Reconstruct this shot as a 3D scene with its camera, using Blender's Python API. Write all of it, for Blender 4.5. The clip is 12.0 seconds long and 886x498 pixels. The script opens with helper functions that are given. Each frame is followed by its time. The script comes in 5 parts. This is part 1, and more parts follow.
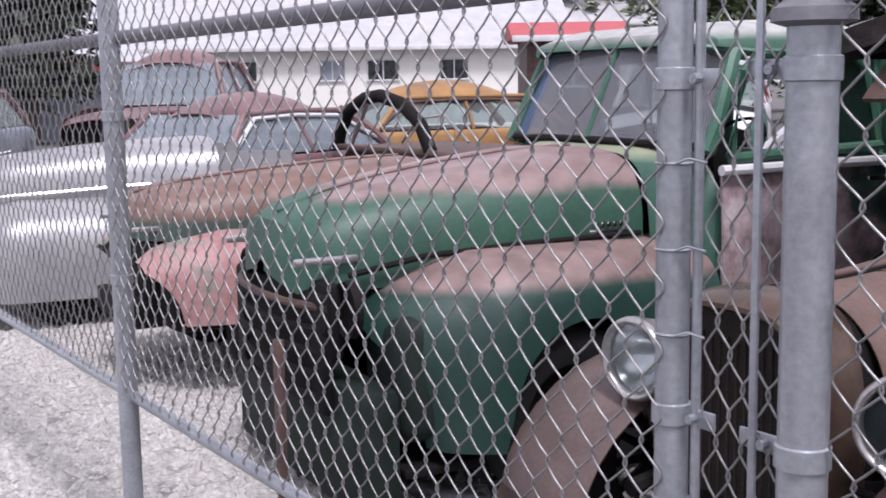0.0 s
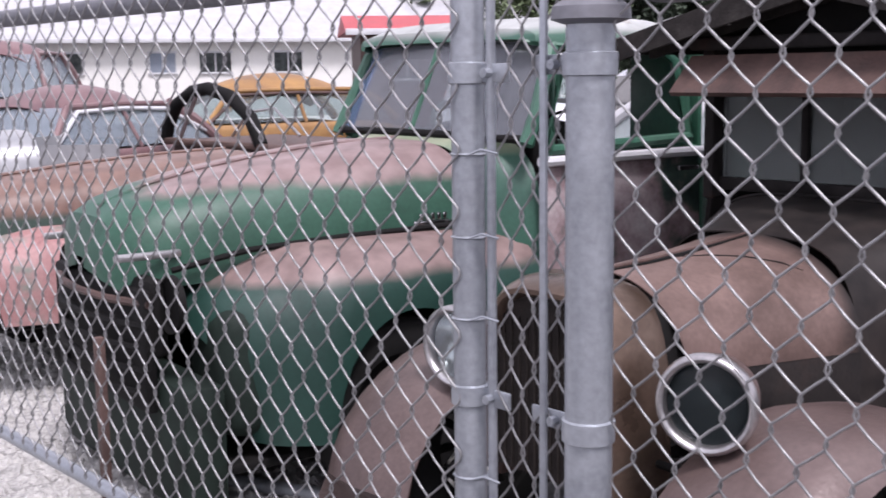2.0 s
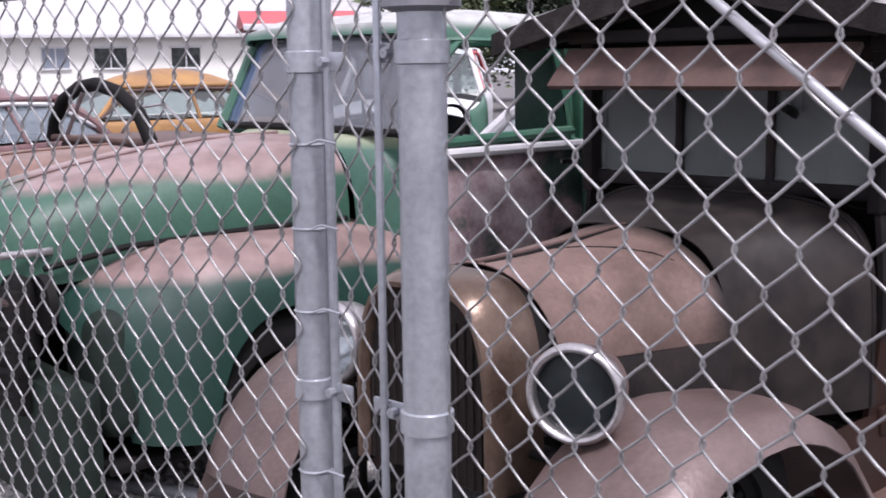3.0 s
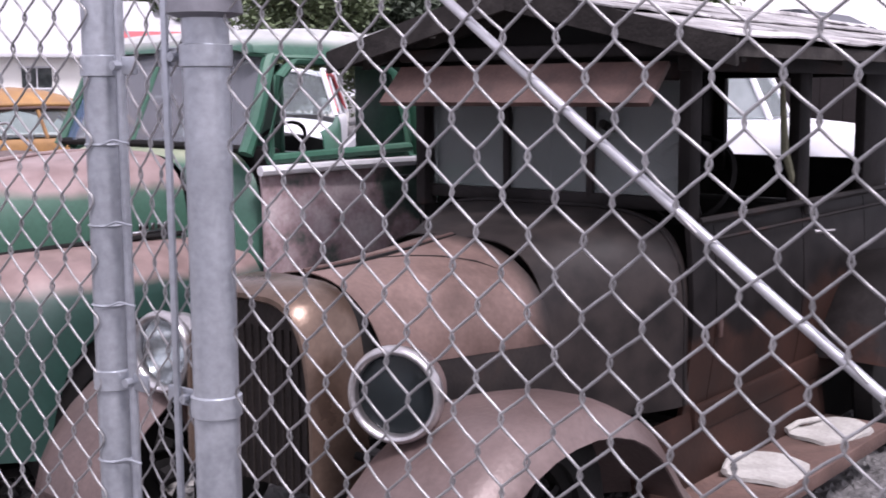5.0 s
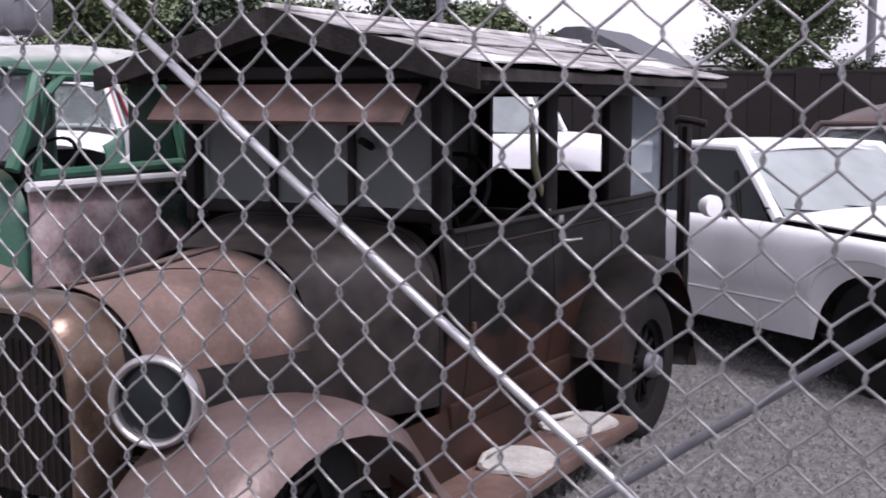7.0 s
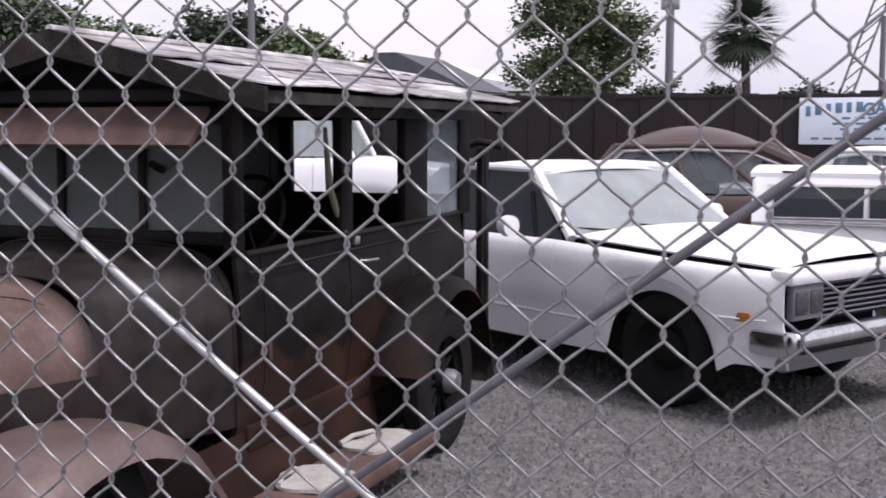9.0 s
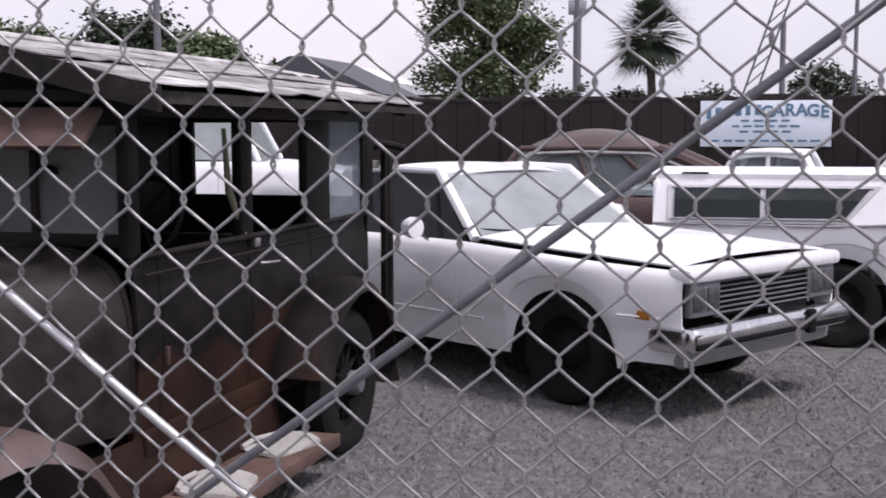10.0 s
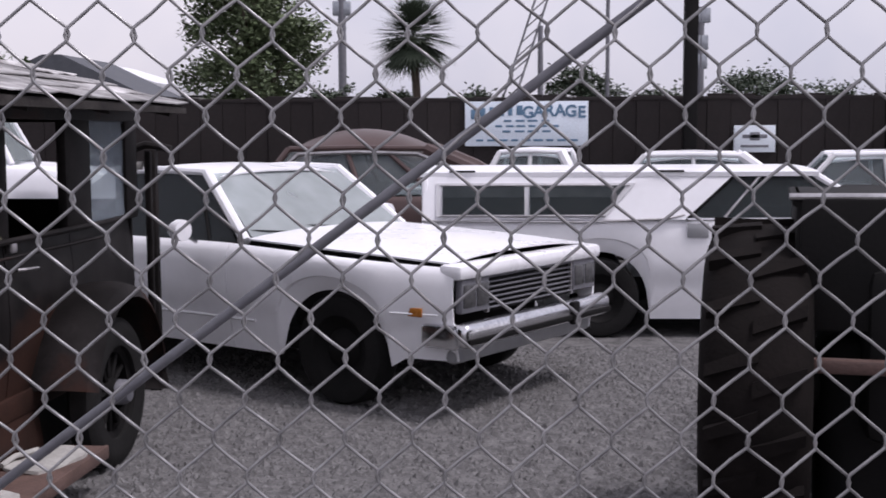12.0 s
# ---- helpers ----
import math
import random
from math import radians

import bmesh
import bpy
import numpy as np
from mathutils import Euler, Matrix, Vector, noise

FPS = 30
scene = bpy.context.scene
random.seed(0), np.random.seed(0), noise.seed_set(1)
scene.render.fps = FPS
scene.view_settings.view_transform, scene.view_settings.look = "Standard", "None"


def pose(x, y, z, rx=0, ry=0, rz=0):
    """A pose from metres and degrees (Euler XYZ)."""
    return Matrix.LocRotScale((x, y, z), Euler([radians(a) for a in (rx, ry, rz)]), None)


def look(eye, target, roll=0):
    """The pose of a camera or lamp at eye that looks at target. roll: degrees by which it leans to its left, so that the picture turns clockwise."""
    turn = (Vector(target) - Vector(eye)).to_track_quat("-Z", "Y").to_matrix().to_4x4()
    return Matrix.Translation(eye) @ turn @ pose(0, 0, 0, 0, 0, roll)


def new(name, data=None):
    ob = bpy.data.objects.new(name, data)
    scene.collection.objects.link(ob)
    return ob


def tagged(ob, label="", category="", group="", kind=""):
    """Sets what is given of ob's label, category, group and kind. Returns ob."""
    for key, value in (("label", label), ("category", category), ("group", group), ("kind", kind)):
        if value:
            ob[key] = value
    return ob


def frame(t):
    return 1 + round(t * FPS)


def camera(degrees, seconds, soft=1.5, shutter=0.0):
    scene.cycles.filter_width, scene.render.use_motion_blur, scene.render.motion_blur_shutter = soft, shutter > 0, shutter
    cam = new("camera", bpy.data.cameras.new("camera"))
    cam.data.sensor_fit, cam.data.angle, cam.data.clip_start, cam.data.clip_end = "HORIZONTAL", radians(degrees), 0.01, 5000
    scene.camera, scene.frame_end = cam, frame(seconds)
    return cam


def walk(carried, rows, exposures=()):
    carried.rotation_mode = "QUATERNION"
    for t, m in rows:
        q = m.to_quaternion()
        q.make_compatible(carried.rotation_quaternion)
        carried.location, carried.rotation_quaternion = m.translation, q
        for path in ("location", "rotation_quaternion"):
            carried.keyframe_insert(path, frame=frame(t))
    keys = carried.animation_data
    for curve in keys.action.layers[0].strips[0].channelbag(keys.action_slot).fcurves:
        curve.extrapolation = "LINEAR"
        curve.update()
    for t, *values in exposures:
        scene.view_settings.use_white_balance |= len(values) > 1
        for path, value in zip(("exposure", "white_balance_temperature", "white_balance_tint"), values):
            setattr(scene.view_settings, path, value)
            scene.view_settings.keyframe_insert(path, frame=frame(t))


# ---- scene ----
cam = camera(41.0, 12.0, 1.7, 0.4)
PATH = [
    (0, (0.923, -1.179, 1.634), (-0.725, -0.081, 1.357), -0.9),
    (0.5, (0.931, -1.165, 1.633), (-0.688, -0.025, 1.35), -0.9),
    (1, (0.939, -1.159, 1.633), (-0.644, 0.031, 1.35), -0.7),
    (1.5, (0.95, -1.154, 1.631), (-0.587, 0.092, 1.344), -0.5),
    (2, (0.991, -1.163, 1.634), (-0.491, 0.149, 1.342), -0.7),
    (2.5, (1.005, -1.131, 1.627), (-0.412, 0.249, 1.331), -0.9),
    (3, (1.044, -1.086, 1.623), (-0.326, 0.339, 1.323), -0.7),
    (5, (1.206, -1.101, 1.595), (0.006, 0.477, 1.332), -0.3),
    (5.5, (1.254, -1.172, 1.601), (0.126, 0.459, 1.338), -0.6),
    (6, (1.315, -1.232, 1.61), (0.275, 0.457, 1.357), -0.5),
    (6.5, (1.363, -1.216, 1.61), (0.397, 0.518, 1.366), -0.4),
    (7, (1.437, -1.214, 1.622), (0.52, 0.546, 1.378), 0.1),
    (7.5, (1.479, -1.2, 1.624), (0.63, 0.595, 1.386), 0.8),
    (9.5, (1.59, -1.257, 1.606), (1.018, 0.649, 1.41), -0.3),
    (10.5, (1.639, -1.229, 1.595), (1.223, 0.717, 1.398), 0.1),
    (11, (1.651, -1.223, 1.593), (1.337, 0.742, 1.396), -0.1),
    (11.5, (1.63, -1.23, 1.592), (1.424, 0.749, 1.398), -0.4),
    (12, (1.598, -1.231, 1.591), (1.481, 0.756, 1.396), -0.3),
]
EXPOSURES = [(0, .27, 6300, 20), (3, .55, 6300, 21), (5, .62, 6320, 25), (7, .34, 6320, 22), (9.5, .14, 6450, 20), (12, -.15, 6320, 20)]
walk(cam, [(t, look(eye, target, roll)) for t, eye, target, roll in PATH], EXPOSURES)

# ---- world, light ----
world = bpy.data.worlds.new("world")
scene.world = world
world.use_nodes = True
wn = world.node_tree
sky = wn.nodes.new("ShaderNodeTexSky")
sky.sky_type, sky.sun_disc = "NISHITA", False
sky.sun_elevation, sky.sun_rotation = radians(61), radians(108)
sky.dust_density = 4.0
pale = wn.nodes.new("ShaderNodeHueSaturation")      # thin cloud takes most of the blue out of the sky
pale.inputs["Saturation"].default_value = 0.22
wn.links.new(sky.outputs[0], pale.inputs["Color"])
veil = wn.nodes.new("ShaderNodeMix")                 # an even overcast veil over it
veil.data_type = "RGBA"
veil.inputs["Factor"].default_value = 0.66
wtc = wn.nodes.new("ShaderNodeTexCoord")
cloud = wn.nodes.new("ShaderNodeTexNoise")           # soft cloud, a little bluer in the thin parts
cloud.inputs["Scale"].default_value, cloud.inputs["Detail"].default_value = 3.2, 5
wn.links.new(wtc.outputs["Generated"], cloud.inputs["Vector"])
tone = wn.nodes.new("ShaderNodeValToRGB")
tone.color_ramp.elements[0].position, tone.color_ramp.elements[1].position = .36, .62
tone.color_ramp.elements[0].color, tone.color_ramp.elements[1].color = (.66, .69, .80, 1), (.92, .90, .94, 1)
wn.links.new(cloud.outputs["Fac"], tone.inputs[0])
lift = wn.nodes.new("ShaderNodeVectorMath")
lift.operation = "SCALE"
lift.inputs["Scale"].default_value = 10.0
wn.links.new(tone.outputs[0], lift.inputs[0])
wn.links.new(lift.outputs[0], veil.inputs["B"])
wn.links.new(pale.outputs[0], veil.inputs["A"])
wn.links.new(veil.outputs["Result"], wn.nodes["Background"].inputs[0])
wn.nodes["Background"].inputs[1].default_value = 0.126
sun = new("sun", bpy.data.lights.new("sun", "SUN"))
sun.data.energy, sun.data.angle, sun.data.color = 2.6, radians(12), (1.0, 0.975, 0.96)
sun.matrix_basis = look((9, -3, 17), (0, 0, 0))


# ---- materials ----
def mat(name, colors, rough=0.6, metal=0.0, scale=4.0, bump=0.1, grain=60.0, spread=0.5, objrand=0.0, coords="Object", gr=(0.72, 1.25), spec=0.5):
    """Layered noise between two to four colours, finer grain over it, and relief."""
    m = bpy.data.materials.new(name)
    m.use_nodes = True
    nt = m.node_tree
    b = nt.nodes["Principled BSDF"]
    L = nt.links.new
    tc = nt.nodes.new("ShaderNodeTexCoord")
    n1 = nt.nodes.new("ShaderNodeTexNoise")
    n1.inputs["Scale"].default_value, n1.inputs["Detail"].default_value, n1.inputs["Roughness"].default_value = scale, 7, 0.62
    L(tc.outputs[coords], n1.inputs["Vector"])
    ramp = nt.nodes.new("ShaderNodeValToRGB")
    lo, hi = 0.5 - spread / 2, 0.5 + spread / 2
    els = ramp.color_ramp.elements
    while len(els) < len(colors):
        els.new(0.5)
    for i, c in enumerate(colors):
        els[i].position = lo + (hi - lo) * i / max(1, len(colors) - 1)
        els[i].color = (*c, 1)
    L(n1.outputs["Fac"], ramp.inputs[0])
    n2 = nt.nodes.new("ShaderNodeTexNoise")
    n2.inputs["Scale"].default_value, n2.inputs["Detail"].default_value = grain, 4
    L(tc.outputs[coords], n2.inputs["Vector"])
    mr = nt.nodes.new("ShaderNodeMapRange")
    mr.inputs["To Min"].default_value, mr.inputs["To Max"].default_value = gr
    L(n2.outputs["Fac"], mr.inputs["Value"])
    mul = nt.nodes.new("ShaderNodeMix")
    mul.data_type, mul.blend_type = "RGBA", "MULTIPLY"
    mul.inputs["Factor"].default_value = 1.0
    L(ramp.outputs[0], mul.inputs["A"])
    L(mr.outputs[0], mul.inputs["B"])
    out = mul.outputs["Result"]
    if objrand:
        oi = nt.nodes.new("ShaderNodeObjectInfo")
        orr = nt.nodes.new("ShaderNodeMapRange")
        orr.inputs["To Min"].default_value, orr.inputs["To Max"].default_value = 1 - objrand, 1 + objrand
        L(oi.outputs["Random"], orr.inputs["Value"])
        m2 = nt.nodes.new("ShaderNodeMix")
        m2.data_type, m2.blend_type = "RGBA", "MULTIPLY"
        m2.inputs["Factor"].default_value = 1.0
        L(out, m2.inputs["A"])
        L(orr.outputs[0], m2.inputs["B"])
        out = m2.outputs["Result"]
    L(out, b.inputs["Base Color"])
    rr = nt.nodes.new("ShaderNodeMapRange")
    rr.inputs["To Min"].default_value, rr.inputs["To Max"].default_value = max(0.05, rough - 0.12), min(1, rough + 0.12)
    L(n1.outputs["Fac"], rr.inputs["Value"])
    L(rr.outputs[0], b.inputs["Roughness"])
    b.inputs["Metallic"].default_value = metal
    b.inputs["Specular IOR Level"].default_value = spec
    if bump:
        bp = nt.nodes.new("ShaderNodeBump")
        bp.inputs["Strength"].default_value, bp.inputs["Distance"].default_value = bump, 0.01
        L(n2.outputs["Fac"], bp.inputs["Height"])
        L(bp.outputs[0], b.inputs["Normal"])
    return m


def two_tone(name, lower, upper, z0, wob=0.12, axis="Z", soft=.02):
    """Paint that changes along an axis, as where upper faces rusted through: the line between wanders with noise."""
    m = mat(name, lower, 0.5, 0.0, 3.0, 0.06)
    nt = m.node_tree
    b = nt.nodes["Principled BSDF"]
    L = nt.links.new
    src = b.inputs["Base Color"].links[0].from_socket
    tc = nt.nodes.new("ShaderNodeTexCoord")
    sep = nt.nodes.new("ShaderNodeSeparateXYZ")
    L(tc.outputs["Object"], sep.inputs[0])
    n = nt.nodes.new("ShaderNodeTexNoise")
    n.inputs["Scale"].default_value, n.inputs["Detail"].default_value = 2.2, 6
    L(tc.outputs["Object"], n.inputs["Vector"])
    ad = nt.nodes.new("ShaderNodeMath")
    ad.operation = "MULTIPLY_ADD"
    L(n.outputs["Fac"], ad.inputs[0])
    ad.inputs[1].default_value = wob * 2
    L(sep.outputs[axis], ad.inputs[2])
    mr = nt.nodes.new("ShaderNodeMapRange")
    mr.inputs["From Min"].default_value, mr.inputs["From Max"].default_value = z0 + wob - soft, z0 + wob + soft
    L(ad.outputs[0], mr.inputs["Value"])
    n3 = nt.nodes.new("ShaderNodeTexNoise")
    n3.inputs["Scale"].default_value, n3.inputs["Detail"].default_value = 9, 8
    L(tc.outputs["Object"], n3.inputs["Vector"])
    ramp = nt.nodes.new("ShaderNodeValToRGB")
    ramp.color_ramp.elements[0].position, ramp.color_ramp.elements[1].position = 0.35, 0.65
    ramp.color_ramp.elements[0].color, ramp.color_ramp.elements[1].color = (*upper[0], 1), (*upper[1], 1)
    L(n3.outputs["Fac"], ramp.inputs[0])
    mx = nt.nodes.new("ShaderNodeMix")
    mx.data_type = "RGBA"
    L(mr.outputs[0], mx.inputs["Factor"])
    L(src, mx.inputs["A"])
    L(ramp.outputs[0], mx.inputs["B"])
    L(mx.outputs["Result"], b.inputs["Base Color"])
    return m


def glass_mat(name, tint, alpha, spec=.5):
    """Thin dusty glass: a glossy sheet that lets most light straight through."""
    m = bpy.data.materials.new(name)
    m.use_nodes = True
    nt = m.node_tree
    b = nt.nodes["Principled BSDF"]
    b.inputs["Base Color"].default_value = (*tint, 1)
    b.inputs["Roughness"].default_value = 0.06
    b.inputs["Specular IOR Level"].default_value = spec
    tr = nt.nodes.new("ShaderNodeBsdfTransparent")
    tr.inputs[0].default_value = (0.80, 0.85, 0.85, 1)
    tc = nt.nodes.new("ShaderNodeTexCoord")
    n = nt.nodes.new("ShaderNodeTexNoise")
    n.inputs["Scale"].default_value = 5
    nt.links.new(tc.outputs["Object"], n.inputs["Vector"])
    mr = nt.nodes.new("ShaderNodeMapRange")
    mr.inputs["To Min"].default_value, mr.inputs["To Max"].default_value = alpha * 0.7, min(1, alpha * 1.3)
    nt.links.new(n.outputs["Fac"], mr.inputs["Value"])
    mx = nt.nodes.new("ShaderNodeMixShader")
    nt.links.new(mr.outputs[0], mx.inputs[0])
    nt.links.new(tr.outputs[0], mx.inputs[1])
    nt.links.new(b.outputs[0], mx.inputs[2])
    nt.links.new(mx.outputs[0], nt.nodes["Material Output"].inputs[0])
    return m


GALV = mat("galvanised", [(.25, .265, .29), (.35, .37, .405), (.43, .45, .485)], .36, .55, 7, .08, 90)
WIRE = mat("wire", [(.16, .157, .16), (.29, .286, .29), (.43, .425, .43)], .38, .6, 12, 0)
RODM = mat("rod", [(.38, .38, .40), (.56, .56, .58)], .4, .7, 14, .05)
PIPE_DARK = mat("pipe_dark", [(.13, .13, .15), (.21, .21, .23)], .55, .3, 9, .08)
RUST = mat("rust", [(.030, .019, .017), (.068, .040, .035), (.102, .060, .051), (.064, .047, .044)], .6, .15, 5, .25, 70, .45)
RUST_PALE = mat("rust_pale", [(.058, .040, .037), (.112, .079, .074), (.168, .122, .115)], .42, .2, 2.6, .15, 60, .5)
RUST_ORANGE = mat("rust_orange", [(.055, .033, .028), (.11, .066, .055), (.165, .102, .086)], .7, 0, 4, .3, 60, .5)
DARK_BODY = mat("dark_body", [(.006, .0052, .0052), (.012, .0105, .0105), (.022, .0195, .0195), (.042, .021, .0165)], .66, 0, 2.0, .12, 50, .38, spec=.09)
BRONZE = mat("bronze", [(.055, .036, .028), (.12, .082, .062), (.19, .135, .105)], .3, .6, 4, .08, 60)
CHROME = mat("chrome", [(.55, .55, .57), (.78, .78, .80)], .18, 1.0, 6, .03)
CHROME_DULL = mat("chrome_dull", [(.30, .28, .28), (.60, .59, .60)], .32, .9, 9, .08)
GREEN_TWO = two_tone("green_two", [(.015, .050, .034), (.025, .082, .054), (.033, .10, .068)], [(.17, .115, .11), (.25, .18, .175)], 1.215, .07)
GREEN_FENDER = two_tone("green_fender", [(.008, .030, .024), (.014, .052, .040)], [(.155, .105, .098), (.235, .165, .155)], .895, .05)
GREEN = mat("green", [(.020, .075, .05), (.035, .115, .075), (.06, .13, .09)], .45, 0, 3, .06)
# the truck's green with the shade of its front put into the colour
GREEN_SHADE = mat("green_shade", [(.005, .007, .006), (.012, .020, .016), (.018, .030, .024)], .7, 0, 4, .15, spec=.2)
DOOR_FADED = mat("door_faded", [(.025, .045, .04), (.05, .085, .07), (.30, .22, .23), (.46, .39, .40), (.56, .52, .52)], .5, 0, 2.4, .1, 60, .32)
WHITE_PAINT = mat("white_paint", [(.74, .74, .77), (.82, .82, .85), (.86, .86, .89)], .3, 0, 1.5, 0, 14, gr=(.95, 1.03))
WHITE_OLD = mat("white_old", [(.52, .52, .54), (.68, .68, .70)], .45, 0, 2.5, .02, 18, gr=(.9, 1.06))
SILVER = mat("silver", [(.27, .275, .29), (.38, .385, .40)], .35, .3, 2, .01, 16, gr=(.92, 1.05))
MAROON = mat("maroon", [(.085, .040, .044), (.165, .092, .096), (.25, .165, .165)], .42, 0, 2.2, .08)
PINK_RUST = mat("pink_rust", [(.10, .045, .045), (.30, .145, .14), (.36, .20, .195), (.17, .20, .17), (.33, .21, .20)], .55, 0, 4, .1)
ORANGE_OLD = mat("orange_old", [(.12, .07, .05), (.28, .15, .055), (.38, .21, .07)], .55, 0, 2.4, .1)
BROWN_GREEN = two_tone("brown_green", [(.03, .055, .045), (.05, .08, .065)], [(.13, .075, .06), (.19, .115, .092)], .93, .03)
BROWN_SEDAN = mat("brown_sedan", [(.055, .034, .032), (.095, .06, .055)], .35, .1, 1.5, .03)
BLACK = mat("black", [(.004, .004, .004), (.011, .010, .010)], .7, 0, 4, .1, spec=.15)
RUBBER = mat("rubber", [(.007, .007, .007), (.017, .016, .016)], .8, 0, 6, .2, spec=.2)
TYRE_DUSTY = mat("tyre_dusty", [(.005, .0042, .004), (.013, .0105, .010)], .85, 0, 5, .25, spec=.1)
GLASS = glass_mat("glass", (.4, .43, .45), .14)
GLASS_DUSTY = glass_mat("glass_dusty", (.155, .17, .17), .56)
GLASS_PALE = glass_mat("glass_pale", (.50, .54, .55), .45)
GLASS_TRUCK = glass_mat("glass_truck", (.17, .175, .20), .55)
GLASS_MID = glass_mat("glass_mid", (.36, .41, .47), .38)
# clear corner glass with a blue reflection put into its tint
GLASS_BLUE_REFLECTION = glass_mat("glass_blue_reflection", (.20, .26, .44), .45)
GLASS_DARK = glass_mat("glass_dark", (.022, .028, .030), .8, .22)
AMBER = mat("amber", [(.36, .13, .025), (.48, .19, .04)], .25, 0, 30, 0)
LENS = mat("lens", [(.05, .05, .052), (.12, .12, .125)], .12, .3, 30, .05)
WOOD_GREY = mat("wood_grey", [(.012, .011, .011), (.028, .025, .024), (.058, .053, .050)], .8, 0, 6, .3, 80, .5, .25, spec=.1)
ROOF_SHEET = mat("roof_sheet", [(.07, .066, .066), (.22, .21, .21), (.44, .43, .43), (.60, .59, .59)], .65, 0, 4, .5, 40, .5, .42)
CANVAS = mat("canvas", [(.12, .12, .075), (.22, .215, .15)], .85, 0, 8, .3)
PAPER = mat("paper", [(.28, .27, .25), (.44, .43, .41)], .7, 0, 8, .2)
GRAVEL = mat("gravel", [(.034, .0325, .033), (.078, .0755, .0765), (.155, .151, .151), (.052, .049, .050)], 0.9, 0, 9.0, 1.0, 48, .62, gr=(.38, 1.62))
GRAVEL_PALE = mat("gravel_pale", [(.11, .107, .104), (.24, .233, .226), (.40, .392, .38), (.17, .166, .162)], .9, 0, 6.0, 1.0, 34, .5, gr=(.2, 1.75))
STONE_PALE = mat("stone_pale", [(.20, .194, .187), (.40, .39, .376), (.62, .61, .59)], .9, 0, 30, .3, 80, .6)
STONE = mat("stone", [(.055, .053, .054), (.12, .117, .118), (.25, .245, .244)], .9, 0, 30, .3, 80, .6)
WALLM = mat("yard_wall", [(.022, .019, .019), (.034, .029, .029)], .9, 0, 3, .15, 40, .5, .07, spec=.15)
STUCCO = mat("stucco", [(.76, .75, .71), (.84, .83, .80)], .9, 0, 1.2, .1)
SHINGLE = mat("shingle", [(.36, .36, .38), (.48, .48, .50)], .85, 0, 2, .2)
RED_ROOF = mat("red_roof", [(.34, .05, .06), (.46, .09, .10)], .6, 0, 2, .1)
BLUEGREY = mat("bluegrey", [(.20, .24, .30), (.30, .33, .38)], .8, 0, 2, .1)
BLUEGREY_DARK = mat("slate", [(.06, .065, .075), (.10, .105, .12)], .8, 0, 2, .2)
SIGN_BLUE = mat("sign_blue", [(.64, .71, .79), (.72, .78, .85)], .5, 0, 2, .02)
SIGN_INK = mat("sign_ink", [(.08, .16, .25), (.11, .20, .30)], .6, 0, 8, .0)
SIGN_WHITE = mat("sign_white", [(.66, .72, .78), (.74, .78, .82)], .5, 0, 2, .02)
BARK = mat("bark", [(.06, .045, .035), (.12, .095, .075)], .9, 0, 9, .4)
BODY_WORN = two_tone("body_worn", [(.012, .008, .007), (.028, .0155, .0125), (.048, .024, .0185)], [(.006, .0052, .0053), (.014, .0122, .0122)], .74, .34)
BODY_WORN.node_tree.nodes["Principled BSDF"].inputs["Specular IOR Level"].default_value = .1
# rust brown ahead, turning near black towards the tail along x
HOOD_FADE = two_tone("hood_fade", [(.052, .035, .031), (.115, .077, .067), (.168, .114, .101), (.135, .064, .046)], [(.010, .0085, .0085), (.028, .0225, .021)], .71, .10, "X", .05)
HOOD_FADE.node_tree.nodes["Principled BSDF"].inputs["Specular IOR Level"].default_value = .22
# rust tones darkened, the shade of the hood side put into the colour
RUST_SHADED = mat("rust_shaded", [(.008, .0066, .0066), (.015, .0125, .0123), (.024, .0195, .0182), (.046, .028, .0235)], .6, .1, 4, .2, 60, .45, spec=.3)
LEAF = mat("leaf", [(.06, .085, .045), (.11, .145, .072), (.16, .195, .105)], .6, 0, 1.2, .1, 20, .6)
LEAF_DARK = mat("leaf_dark", [(.028, .042, .027), (.055, .075, .045)], .7, 0, 1.0, .1, 20, .6)
SIGN_RED = mat("red_paint", [(.42, .04, .05), (.55, .08, .08)], .45, 0, 3, .03)


# ---- builders ----
def part(name, bm, material, parent=None, label="", smooth=True, angle=40):
    me = bpy.data.meshes.new(name)
    bmesh.ops.recalc_face_normals(bm, faces=bm.faces)
    bm.to_mesh(me)
    bm.free()
    me.materials.append(material)
    if smooth:
        me.polygons.foreach_set("use_smooth", [True] * len(me.polygons))
        me.set_sharp_from_angle(angle=radians(angle))
    ob = new(name, me)
    ob.parent = parent
    if label:
        ob["label"] = label
    return ob


def thing(name, m, label, category, group="", kind=""):
    ob = new(name)
    ob.empty_display_size = 0.1
    ob.matrix_basis = m
    return tagged(ob, label, category, group, kind)


def grid(rings, close=False, bm=None, thick=0.0):
    """A skin through rings of points, all of one length."""
    bm = bm or bmesh.new()
    rows = [[bm.verts.new(p) for p in r] for r in rings]
    n = len(rows[0])
    for a, b in zip(rows, rows[1:]):
        for j in range(n if close else n - 1):
            k = (j + 1) % n
            bm.faces.new((a[j], a[k], b[k], b[j]))
    if thick:
        bmesh.ops.recalc_face_normals(bm, faces=bm.faces)
        bmesh.ops.solidify(bm, geom=bm.faces[:], thickness=thick)
    return bm


